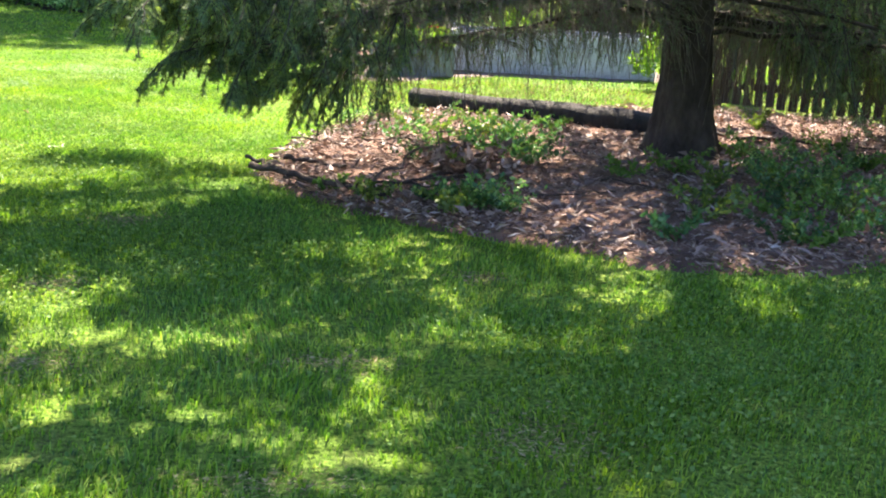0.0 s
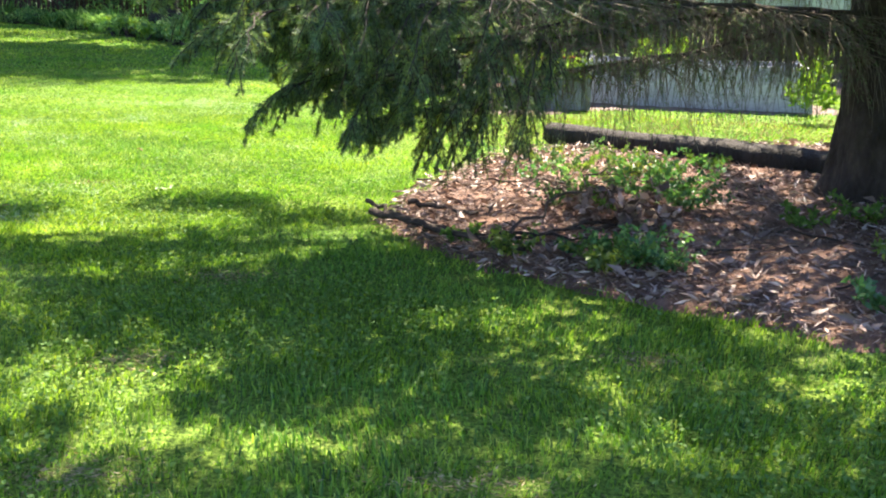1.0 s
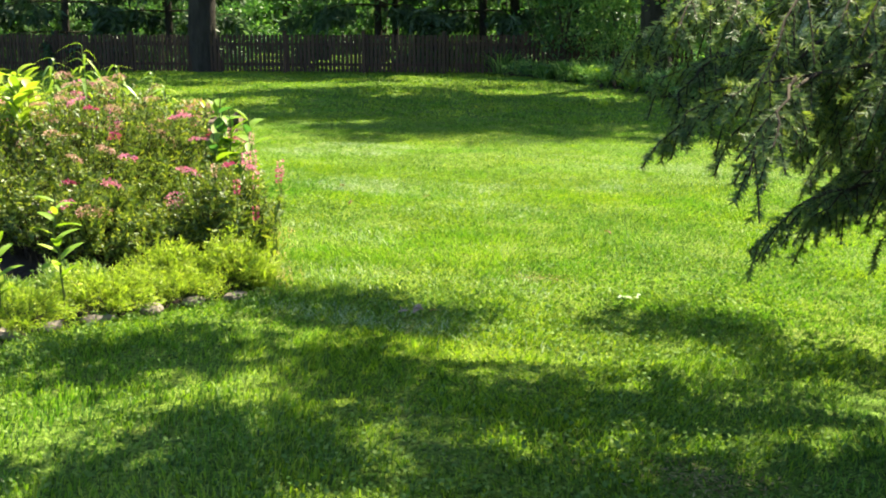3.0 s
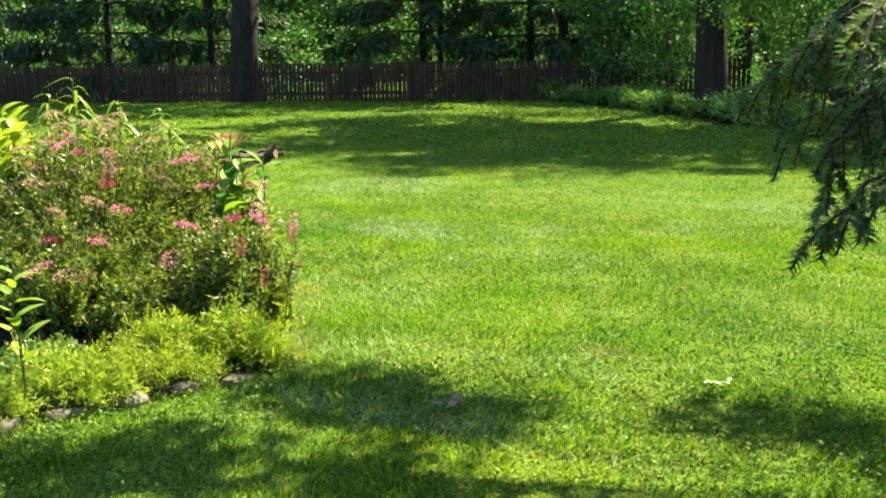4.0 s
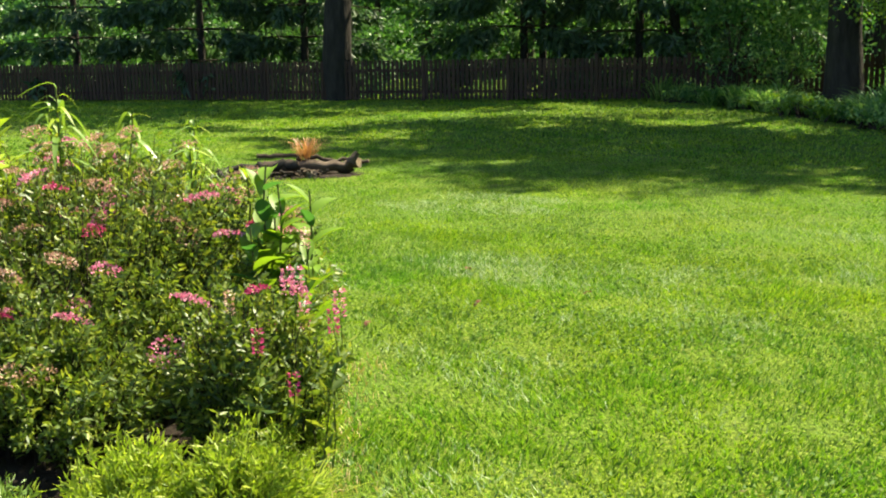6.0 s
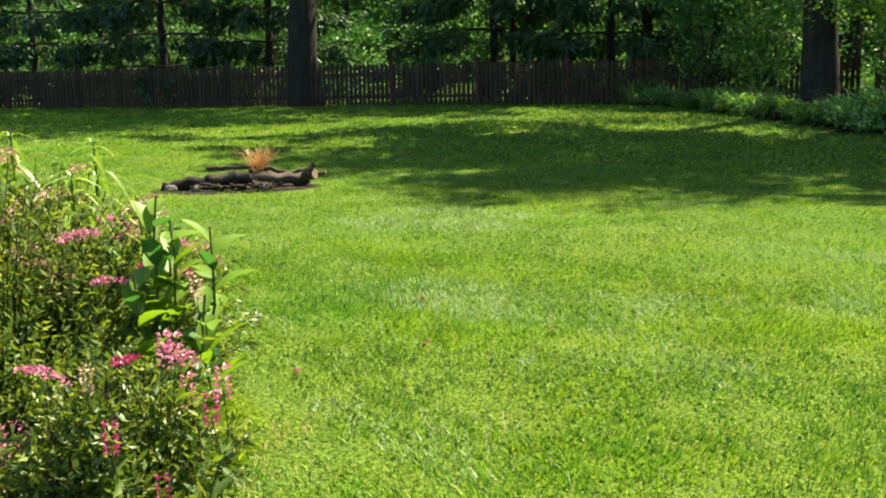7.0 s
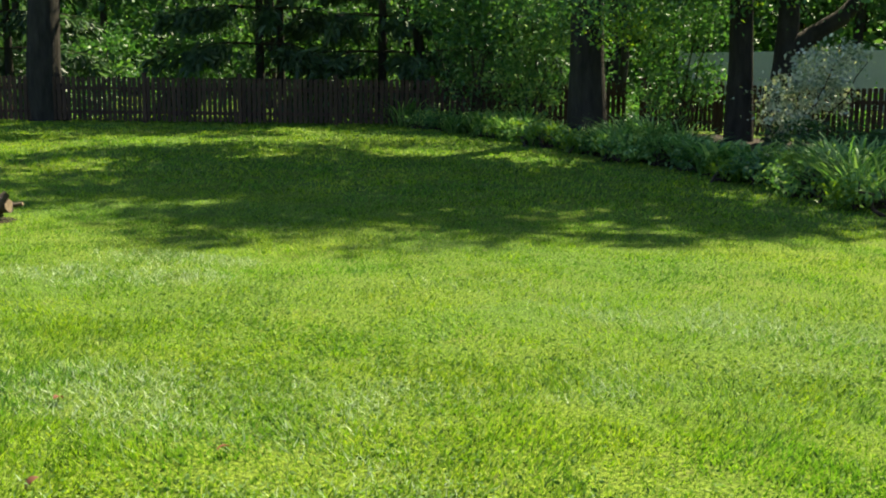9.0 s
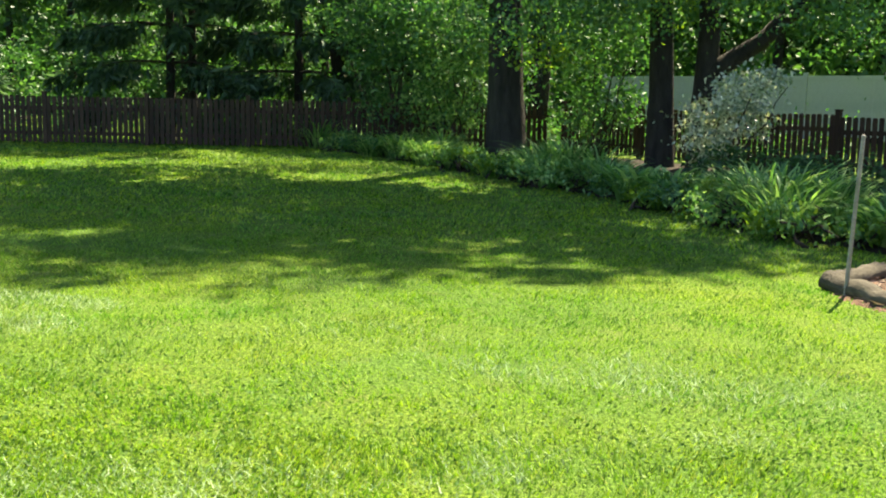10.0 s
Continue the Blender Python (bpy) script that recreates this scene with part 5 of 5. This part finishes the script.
def milkweed(x, y, h, label, count=11, leaf=(0.17, 0.075), mats=None, lean=(0, 0), top=False, droop=0.0):
    mats = mats or (SPIREA, BRIGHT_LEAF)
    t = thing("milkweed", x, y, 0.03, label, "plant", "tall weeds in the flower bed")
    pth = bent_path((0, 0, 0), (lean[0], lean[1], h), 7, (0.008, 0.008, 0))
    v, f = tubes(pth[None], np.linspace(0.007, 0.004, 7)[None], 6)
    child("stem", mesh_np("stem", v, f, STEM, True), t)
    shapes = [big_leaf(leaf[0] * q, leaf[1] * q, d, m) for q, d, m in ((1, 0.15 + droop, mats[0]), (0.8, 0.08 + droop, mats[1]), (1.1, 0.28 + droop, mats[0]))]
    for j in range(count):
        u = 0.3 + 0.68 * j / count if not top else 0.72 + 0.27 * j / count
        o = child("leaf", shapes[j % 3], t)
        o.location = [float(np.interp(u, np.linspace(0, 1, 7), pth[:, a])) for a in range(3)]
        o.rotation_euler = (R.normal() * 0.15, -R.uniform(0.1, 1.0), j * 2.4 + R.normal() * 0.3)
        k = 1.0 - 0.35 * (j / count)
        o.scale = (k, k, k)
    return t


for wx, wy, wh, wc, wl in ((-5.53, 7.85, 0.95, 15, 0.23), (-5.46, 8.02, 0.84, 13, 0.20), (-5.62, 7.95, 0.78, 11, 0.20), (-5.38, 7.74, 0.72, 12, 0.20), (-5.30, 7.86, 0.66, 10, 0.18), (-5.42, 7.90, 0.88, 11, 0.19)):
    milkweed(wx, wy, wh, "tall milkweed with broad green leaves in the flower bed", wc, (wl, wl * 0.48), (BRIGHT_LEAF, MAPLE), (R.normal() * 0.04, R.normal() * 0.04))
for wx, wy, wh in ((-6.28, 7.46, 1.27), (-6.59, 8.07, 1.13), (-6.77, 8.60, 1.04), (-6.05, 7.95, 0.99), (-7.15, 8.0, 1.15)):
    milkweed(wx, wy, wh, "tall stem with drooping narrow green leaves", 18, (0.16, 0.028), (STRAP, LIME), (0.02, 0), True, 1.5)
for wx, wy, wh in ((-6.70, 7.42, 1.02), (-6.88, 7.52, 1.10), (-7.05, 7.35, 1.04), (-6.60, 7.25, 0.92), (-7.25, 7.6, 1.12), (-6.95, 7.15, 0.95)):
    milkweed(wx, wy, wh, "tall stem with broad bright green leaves", 10, (0.21, 0.10), (LIME, BRIGHT_LEAF), (R.normal() * 0.03, 0), True)
for wx, wy, wh in ((-7.4, 7.7, 1.12), (-6.5, 7.7, 1.02), (-7.6, 7.4, 1.05), (-5.75, 8.0, 0.92)):
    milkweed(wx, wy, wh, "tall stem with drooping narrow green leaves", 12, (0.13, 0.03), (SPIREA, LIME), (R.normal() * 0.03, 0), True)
for wx, wy, wh in ((-6.35, 7.05, 1.08), (-6.70, 7.30, 1.12), (-6.55, 6.75, 1.05), (-6.9, 7.0, 1.1)):
    milkweed(wx, wy, wh, "tall stem with broad bright green leaves", 12, (0.20, 0.09), (LIME, BRIGHT_LEAF), (R.normal() * 0.04, 0), True)
milkweed(-4.98, 6.02, 0.60, "leafy bright green shoot at the front of the bed", 13, (0.17, 0.055), (BRIGHT_LEAF, LIME))
milkweed(-5.08, 5.75, 0.48, "leafy bright green shoot at the front of the bed", 11, (0.15, 0.05), (BRIGHT_LEAF, LIME))


def mound(name, x, y, rx, ry, h, n, leaf, material, label, aspect=0.4):
    """A low mound of arching sprigs with small leaves along them."""
    t = thing(name, x, y, 0.02, label, "plant", "low plants along the bed edge")
    k = max(24, n // 34)
    a, q = R.uniform(0, 2 * math.pi, k), np.sqrt(R.uniform(0, 1, k))
    top = np.stack([np.cos(a) * q * rx, np.sin(a) * q * ry, h * np.sqrt(1.05 - q ** 2) * R.uniform(0.6, 1.25, k)], 1) * R.uniform(0.8, 1.12, (k, 1))
    root = top * np.array([0.45, 0.45, 0.0]) + R.normal(size=(k, 3)) * np.array([0.02, 0.02, 0])
    bow = (root + top) / 2 + np.array([0, 0, 0.18 * h])
    st = np.stack([root, bow, top], 1)
    v, f = tubes(st, np.repeat([[0.0022, 0.0018, 0.001]], k, 0), 3)
    tagged(child("stem", mesh_np("stem", v, f, STEM), t), kind="stuff")
    i, u = R.integers(0, k, n), R.uniform(0.2, 1.0, n) ** 0.7
    b = u[:, None]
    p = root[i] * (1 - b) ** 2 + bow[i] * 2 * b * (1 - b) + top[i] * b ** 2 + R.normal(size=(n, 3)) * 0.010
    d = unit(top[i] - root[i]) * 0.7 + R.normal(size=(n, 3)) * 0.55
    s = R.uniform(0.6, 1.4, n) * leaf
    v, f = leaves(p, d, s, s * aspect, 0.2)
    tagged(child("leaf_mass", mesh_np("leaf_mass", v, f, material), t), kind="stuff")
    return t


for mx_, my_, rx_, ry_, h_, mt in ((-4.95, 6.25, 0.28, 0.24, 0.16, LIME), (-4.78, 6.62, 0.28, 0.20, 0.20, LIME), (-5.25, 6.35, 0.22, 0.2, 0.16, STRAP), (-4.68, 6.92, 0.22, 0.20, 0.22, LIME), (-5.12, 5.85, 0.3, 0.26, 0.15, LIME), (-5.35, 5.45, 0.32, 0.3, 0.15, LIME), (-5.42, 6.0, 0.26, 0.22, 0.11, STRAP), 
                                   (-4.95, 6.75, 0.26, 0.2, 0.18, LIME), (-4.82, 7.1, 0.24, 0.2, 0.2, LIME),
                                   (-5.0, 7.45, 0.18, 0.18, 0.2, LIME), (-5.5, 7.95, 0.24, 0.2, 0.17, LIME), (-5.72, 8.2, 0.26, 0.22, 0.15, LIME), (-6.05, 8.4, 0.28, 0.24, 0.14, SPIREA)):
    mound("groundcover_clump", mx_, my_, rx_ * 1.12, ry_ * 1.12, h_ * R.uniform(0.75, 1.2), 5200, R.uniform(0.022, 0.034), mt,
          "low mound of yellow-green feathery groundcover" if mt is LIME else "low mound of small green leaves", 0.2)
strap_clump(-4.55, 7.02, 0.22, 0.17, 260, LIME, "grass_clump", "fine-leaved ornamental grass clump at the bed corner", width=0.006)
strap_clump(-4.62, 7.08, 0.16, 0.11, 50, STRAW, "grass_clump", "dry straw-coloured grass at the bed edge", width=0.005)


def dry_edge():
    n = 450
    u = R.uniform(0, 1, n)
    x, y = np.interp(u, [0, 0.35, 0.7, 1], [-4.48, -4.75, -5.15, -5.6]), np.interp(u, [0, 0.35, 0.7, 1], [6.95, 7.35, 7.85, 8.5])
    x, y = x + R.normal(size=n) * 0.07 + 0.06, y + R.normal(size=n) * 0.06
    a = R.uniform(0, 6.28, n)
    lean = np.stack([np.cos(a), np.sin(a), 0 * a], 1) * 0.7
    v, f = blades(np.stack([x, y, 0 * x], 1), lean, R.uniform(0.025, 0.05, n), R.uniform(0.003, 0.005, n))
    tagged(new("dry_grass", mesh_np("dry_grass", v, f, STRAW)), "dry yellowed grass along the bed edge", "grass", kind="stuff")


dry_edge()


def rock_mesh(name, sx, sy, sz, material, seed=0):
    bm = bmesh.new()
    bmesh.ops.create_icosphere(bm, subdivisions=2, radius=1)
    for v in bm.verts:
        q = 1 + 0.22 * noise.noise(v.co * 1.3 + Vector((seed * 3.1, seed, 0))) + 0.08 * noise.noise(v.co * 4 + Vector((seed, 0, 1)))
        v.co = Vector((v.co.x * sx * q, v.co.y * sy * q, max(v.co.z, -0.5) * sz * q))
    return bm_mesh(name, bm, material)


ROCKS = [rock_mesh("stone", 0.075, 0.05, 0.032, STONE, 1), rock_mesh("stone", 0.06, 0.05, 0.035, STONE, 2), rock_mesh("stone", 0.09, 0.04, 0.025, STONE, 3)]
for i, (sx, sy) in enumerate(((-5.02, 5.55), (-4.92, 5.88), (-4.84, 6.1), (-4.74, 6.36), (-4.66, 6.58), (-4.55, 6.78), (-5.0, 5.72))):
    o = new("edging_stone", ROCKS[i % 3])
    o.matrix_world = pose(sx + 0.03, sy - 0.02, 0.018, R.normal() * 6, R.normal() * 6, 60 + R.normal() * 25)
    tagged(o, "flat grey edging stone half sunk beside the bed", "stone", "edging stones")


# ---- the fire pit ----
def log(name, x, y, z, length, r0, r1, turn, label, tilt=0.0, material=None, wob=0.03, group="", ends=True, stub=None, category="log"):
    material = material or LOGWOOD
    t = new(name)
    t.matrix_world = pose(x, y, z, 0, -tilt, turn)
    tagged(t, label, category, group)
    k = 12
    p = np.zeros((k, 3))
    p[:, 0] = np.linspace(-length / 2, length / 2, k)
    p[1:-1, 1:] += R.normal(size=(k - 2, 2)) * wob * 0.5
    rad = np.linspace(r0, r1, k) * (1 + R.normal(size=k) * 0.03)
    v, f = tubes(p[None], rad[None], 14)
    ring_a = np.tile(np.arange(14) * 2 * math.pi / 14, k)
    bark_h = 1 + 0.07 * np.sin(ring_a * 3 + x * 7) + 0.06 * np.sin(ring_a * 5 + y * 5) + R.normal(size=len(v)) * 0.03
    axis = np.repeat(p, 14, 0)
    v = axis + (v - axis) * bark_h[:, None]
    child("bark", mesh_np("bark", v, f, material, True), t)
    if ends:
        for e, r in ((0, rad[0]), (-1, rad[-1])):
            c, ring = p[e], 14
            vv = np.concatenate([[c + np.array([(-1 if e == 0 else 1) * 0.004, 0, 0])], v[:ring] if e == 0 else v[-ring:]])
            ff = np.array([[0, 1 + i, 1 + (i + 1) % ring] for i in range(ring)])
            child("cut_end", mesh_np("cut_end", vv, ff, CUTWOOD), t, "paler sawn end")
    if stub:
        sx, sa, sl, sr = stub
        q = bent_path((sx, 0, 0), (sx + sl * math.cos(sa), 0.02, sl * math.sin(sa)), 5, (0.01, 0.01, 0.01))
        v, f = tubes(q[None], np.linspace(sr, sr * 0.6, 5)[None], 8)
        child("branch_stub", mesh_np("branch_stub", v, f, material, True), t)
    return t


PIT_TURN = 41.0
log("fire_pit_log", -11.36, 14.44, 0.13, 1.18, 0.082, 0.062, PIT_TURN, "weathered grey log with a broken knobby end along the fire pit", 2, None, 0.05, "fire pit logs", True, (0.48, 0.9, 0.16, 0.06))
log("fire_pit_log", -11.80, 14.36, 0.235, 0.62, 0.026, 0.022, PIT_TURN - 4, "thin grey board end laid over the fire pit logs", 0, None, 0.02, "fire pit logs")
log("fire_pit_log", -11.22, 14.68, 0.19, 0.9, 0.030, 0.022, PIT_TURN - 5, "thin weathered branch laid behind the fire pit log", -3, None, 0.04, "fire pit logs")
log("fire_pit_log", -11.95, 13.98, 0.10, 0.86, 0.072, 0.06, PIT_TURN + 4, "dark charred log beside the fire pit", 7, CHAR, 0.04, "fire pit logs")
log("fire_pit_log", -11.72, 14.10, 0.13, 0.7, 0.06, 0.05, PIT_TURN - 16, "dark charred log beside the fire pit", 5, CHAR, 0.05, "fire pit logs")
log("fire_pit_log", -11.5, 14.62, 0.08, 1.0, 0.06, 0.05, PIT_TURN - 12, "weathered grey log lying behind the fire pit", 0, None, 0.05, "fire pit logs")
log("fire_pit_log", -11.75, 14.42, 0.08, 0.9, 0.065, 0.055, PIT_TURN + 25, "dark charred log beside the fire pit", 0, CHAR, 0.05, "fire pit logs")
for i in range(16):
    u = R.uniform(-0.6, 0.5)
    log("kindling_stick", -11.42 + u * 0.62, 14.06 + u * 0.52 + R.normal() * 0.05, 0.04 + R.uniform(0, 0.05), R.uniform(0.15, 0.45), 0.016, 0.01,
        R.uniform(0, 180), "pale dry kindling stick on the ash", R.normal() * 8, LOGWOOD if i % 3 else CHAR, 0.015, "kindling", False, None, "stick")
for i, (sx, sy) in enumerate(((-11.80, 13.78), (-12.12, 13.68), (-11.2, 14.25))):
    o = new("pit_stone", rock_mesh("pit_stone", 0.075, 0.06, 0.055, STONE, 5 + i))
    o.matrix_world = pose(sx, sy, 0.035, 10 * i, 5, 40 * i)
    tagged(o, "angular pale stone at the rim of the fire pit", "stone", "fire pit stones")
strap_clump(-11.52, 14.52, 0.34, 0.34, 130, RUST_STRAW, "dry_grass_tuft", "dry rusty-orange grass tuft on the fire pit", width=0.008)
bpy.data.objects["dry_grass_tuft"].location.z = 0.16

# ---- log-edged bed with its pole ----
for x, y, L, a, r in ((-2.55, 16.25, 1.15, -62, 0.08), (-1.7, 15.42, 1.3, -28, 0.08), (-0.5, 15.3, 1.3, 8, 0.078), (-2.55, 17.15, 0.9, 62, 0.078), (-1.6, 17.62, 1.3, 18, 0.078)):
    log("edging_log", x, y, r * 0.8, L, r, r * 0.9, a, "thick mossy grey log edging a mulched bed", 0, PALE_LOG, 0.02, "edging logs")
pole = thing("garden_pole", -2.70, 16.42, 0.0, "slim pale metal pole standing in the log-edged bed", "pole")
pp = np.array([[0, 0, -0.05], [0.025, 0.02, 0.6], [0.05, 0.04, 1.22]])
v, f = tubes(pp[None], np.full((1, 3), 0.016), 12)
child("shaft", mesh_np("shaft", v, f, POLE_METAL, True), pole)
v, f = tubes(np.array([[[0.05, 0.04, 1.218], [0.0505, 0.0403, 1.23], [0.051, 0.0406, 1.24]]]), np.array([[0.019, 0.019, 0.003]]), 12)
child("cap", mesh_np("cap", v, f, POLE_METAL, True), pole)

# ---- behind the spruce: planter and raised box ----
planter = thing("planter_box", 0.30, 13.95, 0.012, "grey rectangular planter box filled with bright flowers", "planter", turn=8)
for sx, sy, px, py in ((1.05, 0.05, 0, -0.24), (1.05, 0.05, 0, 0.24), (0.05, 0.43, -0.5, 0), (0.05, 0.43, 0.5, 0)):
    part("side_panel", box_bm(sx, sy, 0.40, 0.012, (px, py, 0.20)), PLANTER, planter)
part("soil", box_bm(0.94, 0.42, 0.05, 0, (0, 0, 0.34)), SOIL, planter, "dark potting soil")
for i in range(9):
    fx, fy = 0.30 + R.uniform(-0.45, 0.45), 13.95 + R.uniform(-0.15, 0.15)
    t = thing("potted_flower", fx, fy, 0.376, "bright potted flower with green leaves in the planter", "flower", "potted flowers")
    m = 90
    p = np.abs(R.normal(size=(m, 3))) * np.array([0, 0, 0.14]) + R.normal(size=(m, 3)) * np.array([0.07, 0.07, 0])
    ln = R.uniform(0.05, 0.10, m)
    v, f = leaves(p, R.normal(size=(m, 3)) + np.array([0, 0, 0.6]), ln, ln * 0.6)
    tagged(child("leaf_tuft", mesh_np("leaf_tuft", v, f, BRIGHT_LEAF), t), kind="stuff")
    o = child("flower_head", head_mesh((RED_PETAL, YELLOW_PETAL, YELLOW_PETAL)[i % 3], 0.07, 50), t)
    o.location = (R.normal() * 0.04, R.normal() * 0.04, 0.26)
raised = thing("raised_garden_box", 2.35, 15.0, 0.012, "pale grey boarded raised garden box on gravel", "garden box", turn=-9)
for row in range(3):
    for px, py, sx, sy in ((0, -0.6, 2.8, 0.04), (0, 0.6, 2.8, 0.04), (-1.38, 0, 0.04, 1.16), (1.38, 0, 0.04, 1.16)):
        part("board", box_bm(sx, sy, 0.185, 0.006, (px, py, 0.095 + row * 0.19)), BOARD, raised)
for px, py in ((-1.42, -0.64), (1.42, -0.64), (-1.42, 0.64), (1.42, 0.64), (0, -0.65)):
    part("corner_post", box_bm(0.07, 0.07, 0.62, 0.006, (px, py, 0.31)), BOARD, raised)
part("soil", box_bm(2.7, 1.14, 0.05, 0, (0, 0, 0.48)), SOIL, raised, "dark soil")
mound("vegetable_clump", 1.9, 15.1, 0.5, 0.4, 0.35, 600, 0.08, BRIGHT_LEAF, "leafy green vegetable plants in the raised box")
bpy.data.objects["vegetable_clump"].location.z = 0.515
mound("weed_clump", 3.35, 13.2, 0.35, 0.3, 0.7, 700, 0.08, BRIGHT_LEAF, "sunlit yellow-green weeds behind the spruce")
mound("weed_clump", 4.4, 12.6, 0.6, 0.4, 0.35, 700, 0.07, BRIGHT_LEAF, "sunlit yellow-green weeds behind the spruce")

# ---- under the spruce: fallen log, sticks, weeds ----
log("fallen_log", 1.25, 9.78, 0.12, 2.8, 0.095, 0.13, -37, "dark mossy fallen log behind the spruce trunk", 0, GREY_BARK, 0.02, "", False)
for x, y, L, a, r in ((-0.73, 6.36, 1.2, -44, 0.024), (-1.05, 6.8, 0.78, -63, 0.014), (-0.35, 6.35, 1.0, -12, 0.013), (0.0, 6.5, 0.9, 28, 0.010), (-0.75, 7.0, 0.5, -30, 0.018), (0.3, 6.9, 1.1, 50, 0.012),
                      (0.9, 6.2, 0.6, 15, 0.008), (1.5, 6.5, 0.7, -20, 0.008), (3.2, 8.6, 1.6, -28, 0.018), (0.1, 7.8, 0.8, -60, 0.010), (1.3, 5.6, 0.5, 40, 0.007)):
    log("dead_stick", x, y, 0.085 + r, L, r, r * 0.5, a, "dry brown dead stick lying on the mulch", 0, BARK, 0.022, "dead sticks", False, None, "stick")


def weed(x, y, h, n, leaf, material, label, name="bed_weed", category="weed", group="weeds in the spruce bed"):
    t = thing(name, x, y, 0.05, label, category, group)
    stems = 7
    a = R.uniform(0, 6.28, stems)
    top = np.stack([np.cos(a) * h * 1.1, np.sin(a) * h * 1.1, h * R.uniform(0.5, 1.1, stems)], 1)
    s = np.linspace(0, 1, 5)
    p = top[:, None, :] * np.stack([s ** 1.4, s ** 1.4, s], 1)[None]
    v, f = tubes(p, np.repeat(np.linspace(0.004, 0.0015, 5)[None], stems, 0), 3)
    tagged(child("stem", mesh_np("stem", v, f, STEM if category == "weed" else LOGWOOD), t), kind="stuff")
    i, u = R.integers(0, stems, n), R.uniform(0.25, 1, n)
    c = top[i] * np.stack([u ** 1.4, u ** 1.4, u], 1)
    ln = R.uniform(0.6, 1.3, n) * leaf
    v, f = leaves(c, R.normal(size=(n, 3)) + np.array([0, 0, 0.1]), ln, ln * 0.55, 0.15)
    tagged(child("leaf_tuft", mesh_np("leaf_tuft", v, f, material), t), kind="stuff")


for x, y, h in ((0.05, 5.75, 0.22), (0.2, 5.95, 0.25), (-0.35, 6.0, 0.2), (0.35, 7.0, 0.3), (0.55, 7.6, 0.35), (0.8, 7.3, 0.28), (1.55, 5.6, 0.3), (1.75, 6.0, 0.35), (1.95, 6.6, 0.32), (2.1, 5.7, 0.3),
                (2.3, 6.2, 0.38), (1.25, 5.2, 0.2), (2.0, 5.1, 0.22), (1.85, 7.1, 0.3), (2.5, 5.6, 0.25), (0.45, 8.2, 0.3), (0.9, 8.5, 0.35), (3.1, 6.6, 0.22), (3.4, 7.4, 0.25), (1.45, 6.9, 0.2), (0.0, 8.9, 0.28), (3.3, 9.3, 0.3), (1.3, 9.1, 0.22)):
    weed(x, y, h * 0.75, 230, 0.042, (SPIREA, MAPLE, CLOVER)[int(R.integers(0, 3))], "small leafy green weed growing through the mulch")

for cx, cy, sx, sy, m, hh in ((2.45, 6.3, 0.45, 0.55, 20, 0.26), (0.6, 7.8, 0.35, 0.5, 9, 0.26), (0.1, 5.95, 0.3, 0.15, 8, 0.15), (2.6, 5.25, 0.6, 0.15, 8, 0.16), (3.4, 7.6, 0.4, 0.5, 7, 0.22), (0.3, 8.7, 0.45, 0.3, 7, 0.22)):
    for i in range(m):
        weed(cx + R.normal() * sx, cy + R.normal() * sy, hh * R.uniform(0.6, 1.2), 170, 0.036, (CLOVER, MAPLE, DARK_LEAF, BORDER_LEAF)[int(R.integers(0, 4))],
             "small leafy green weed growing through the mulch")
for x, y, h in ((0.24, 6.75, 0.20), (0.38, 7.0, 0.24), (0.15, 7.15, 0.18), (0.45, 6.7, 0.16)):
    weed(x, y, h, 240, 0.07, LITTER, "heap of dry brown dead fronds on the mulch", "dead_fronds", "dead plant", "dead fronds")
log("dead_stick", -0.12, 6.5, 0.24, 1.05, 0.011, 0.005, 48, "long thin dead branch arching up from the mulch", 17, LOGWOOD, 0.05, "dead sticks", False, None, "stick")
for i in range(16):
    log("dead_stick", 0.25 + R.normal() * 0.35, 7.6 + R.normal() * 0.4, 0.12 + R.uniform(0, 0.07), R.uniform(0.3, 0.9), 0.007, 0.003, R.uniform(0, 180),
        "dry brown dead stick lying on the mulch", R.normal() * 7, LOGWOOD, 0.025, "dead sticks", False, None, "stick")

# ---- small things on the lawn ----
LEAF_ME = big_leaf(0.06, 0.035, 0.5, DEAD_LEAF)
for x, y in ((-6.28, 10.44), (-5.68, 9.72), (-11.0, 13.4), (-5.25, 10.25), (-5.9, 9.0), (-3.4, 9.4)):
    o = new("fallen_leaf", LEAF_ME)
    o.matrix_world = pose(x, y, 0.035, R.normal() * 10, R.normal() * 10, R.uniform(0, 360))
    tagged(o, "curled brown fallen leaf lying on the grass", "leaf", "fallen leaves")


def rosette(x, y, label, material):
    t = thing("pale_weed", x, y, 0.01, label, "weed")
    shape = big_leaf(0.055, 0.02, 0.3, material)
    for j in range(8):
        o = child("leaf", shape, t)
        o.location = (R.normal() * 0.035, R.normal() * 0.035, 0.03)
        o.rotation_euler = (R.normal() * 0.3, -R.uniform(-0.1, 0.5), j * 0.8 + R.normal() * 0.5)


rosette(-2.64, 7.62, "pale silvery broad-leaved weed rosette in the lawn", PALE_LEAF)
rosette(-3.5, 6.86, "brown withered weed rosette in the lawn", LITTER)
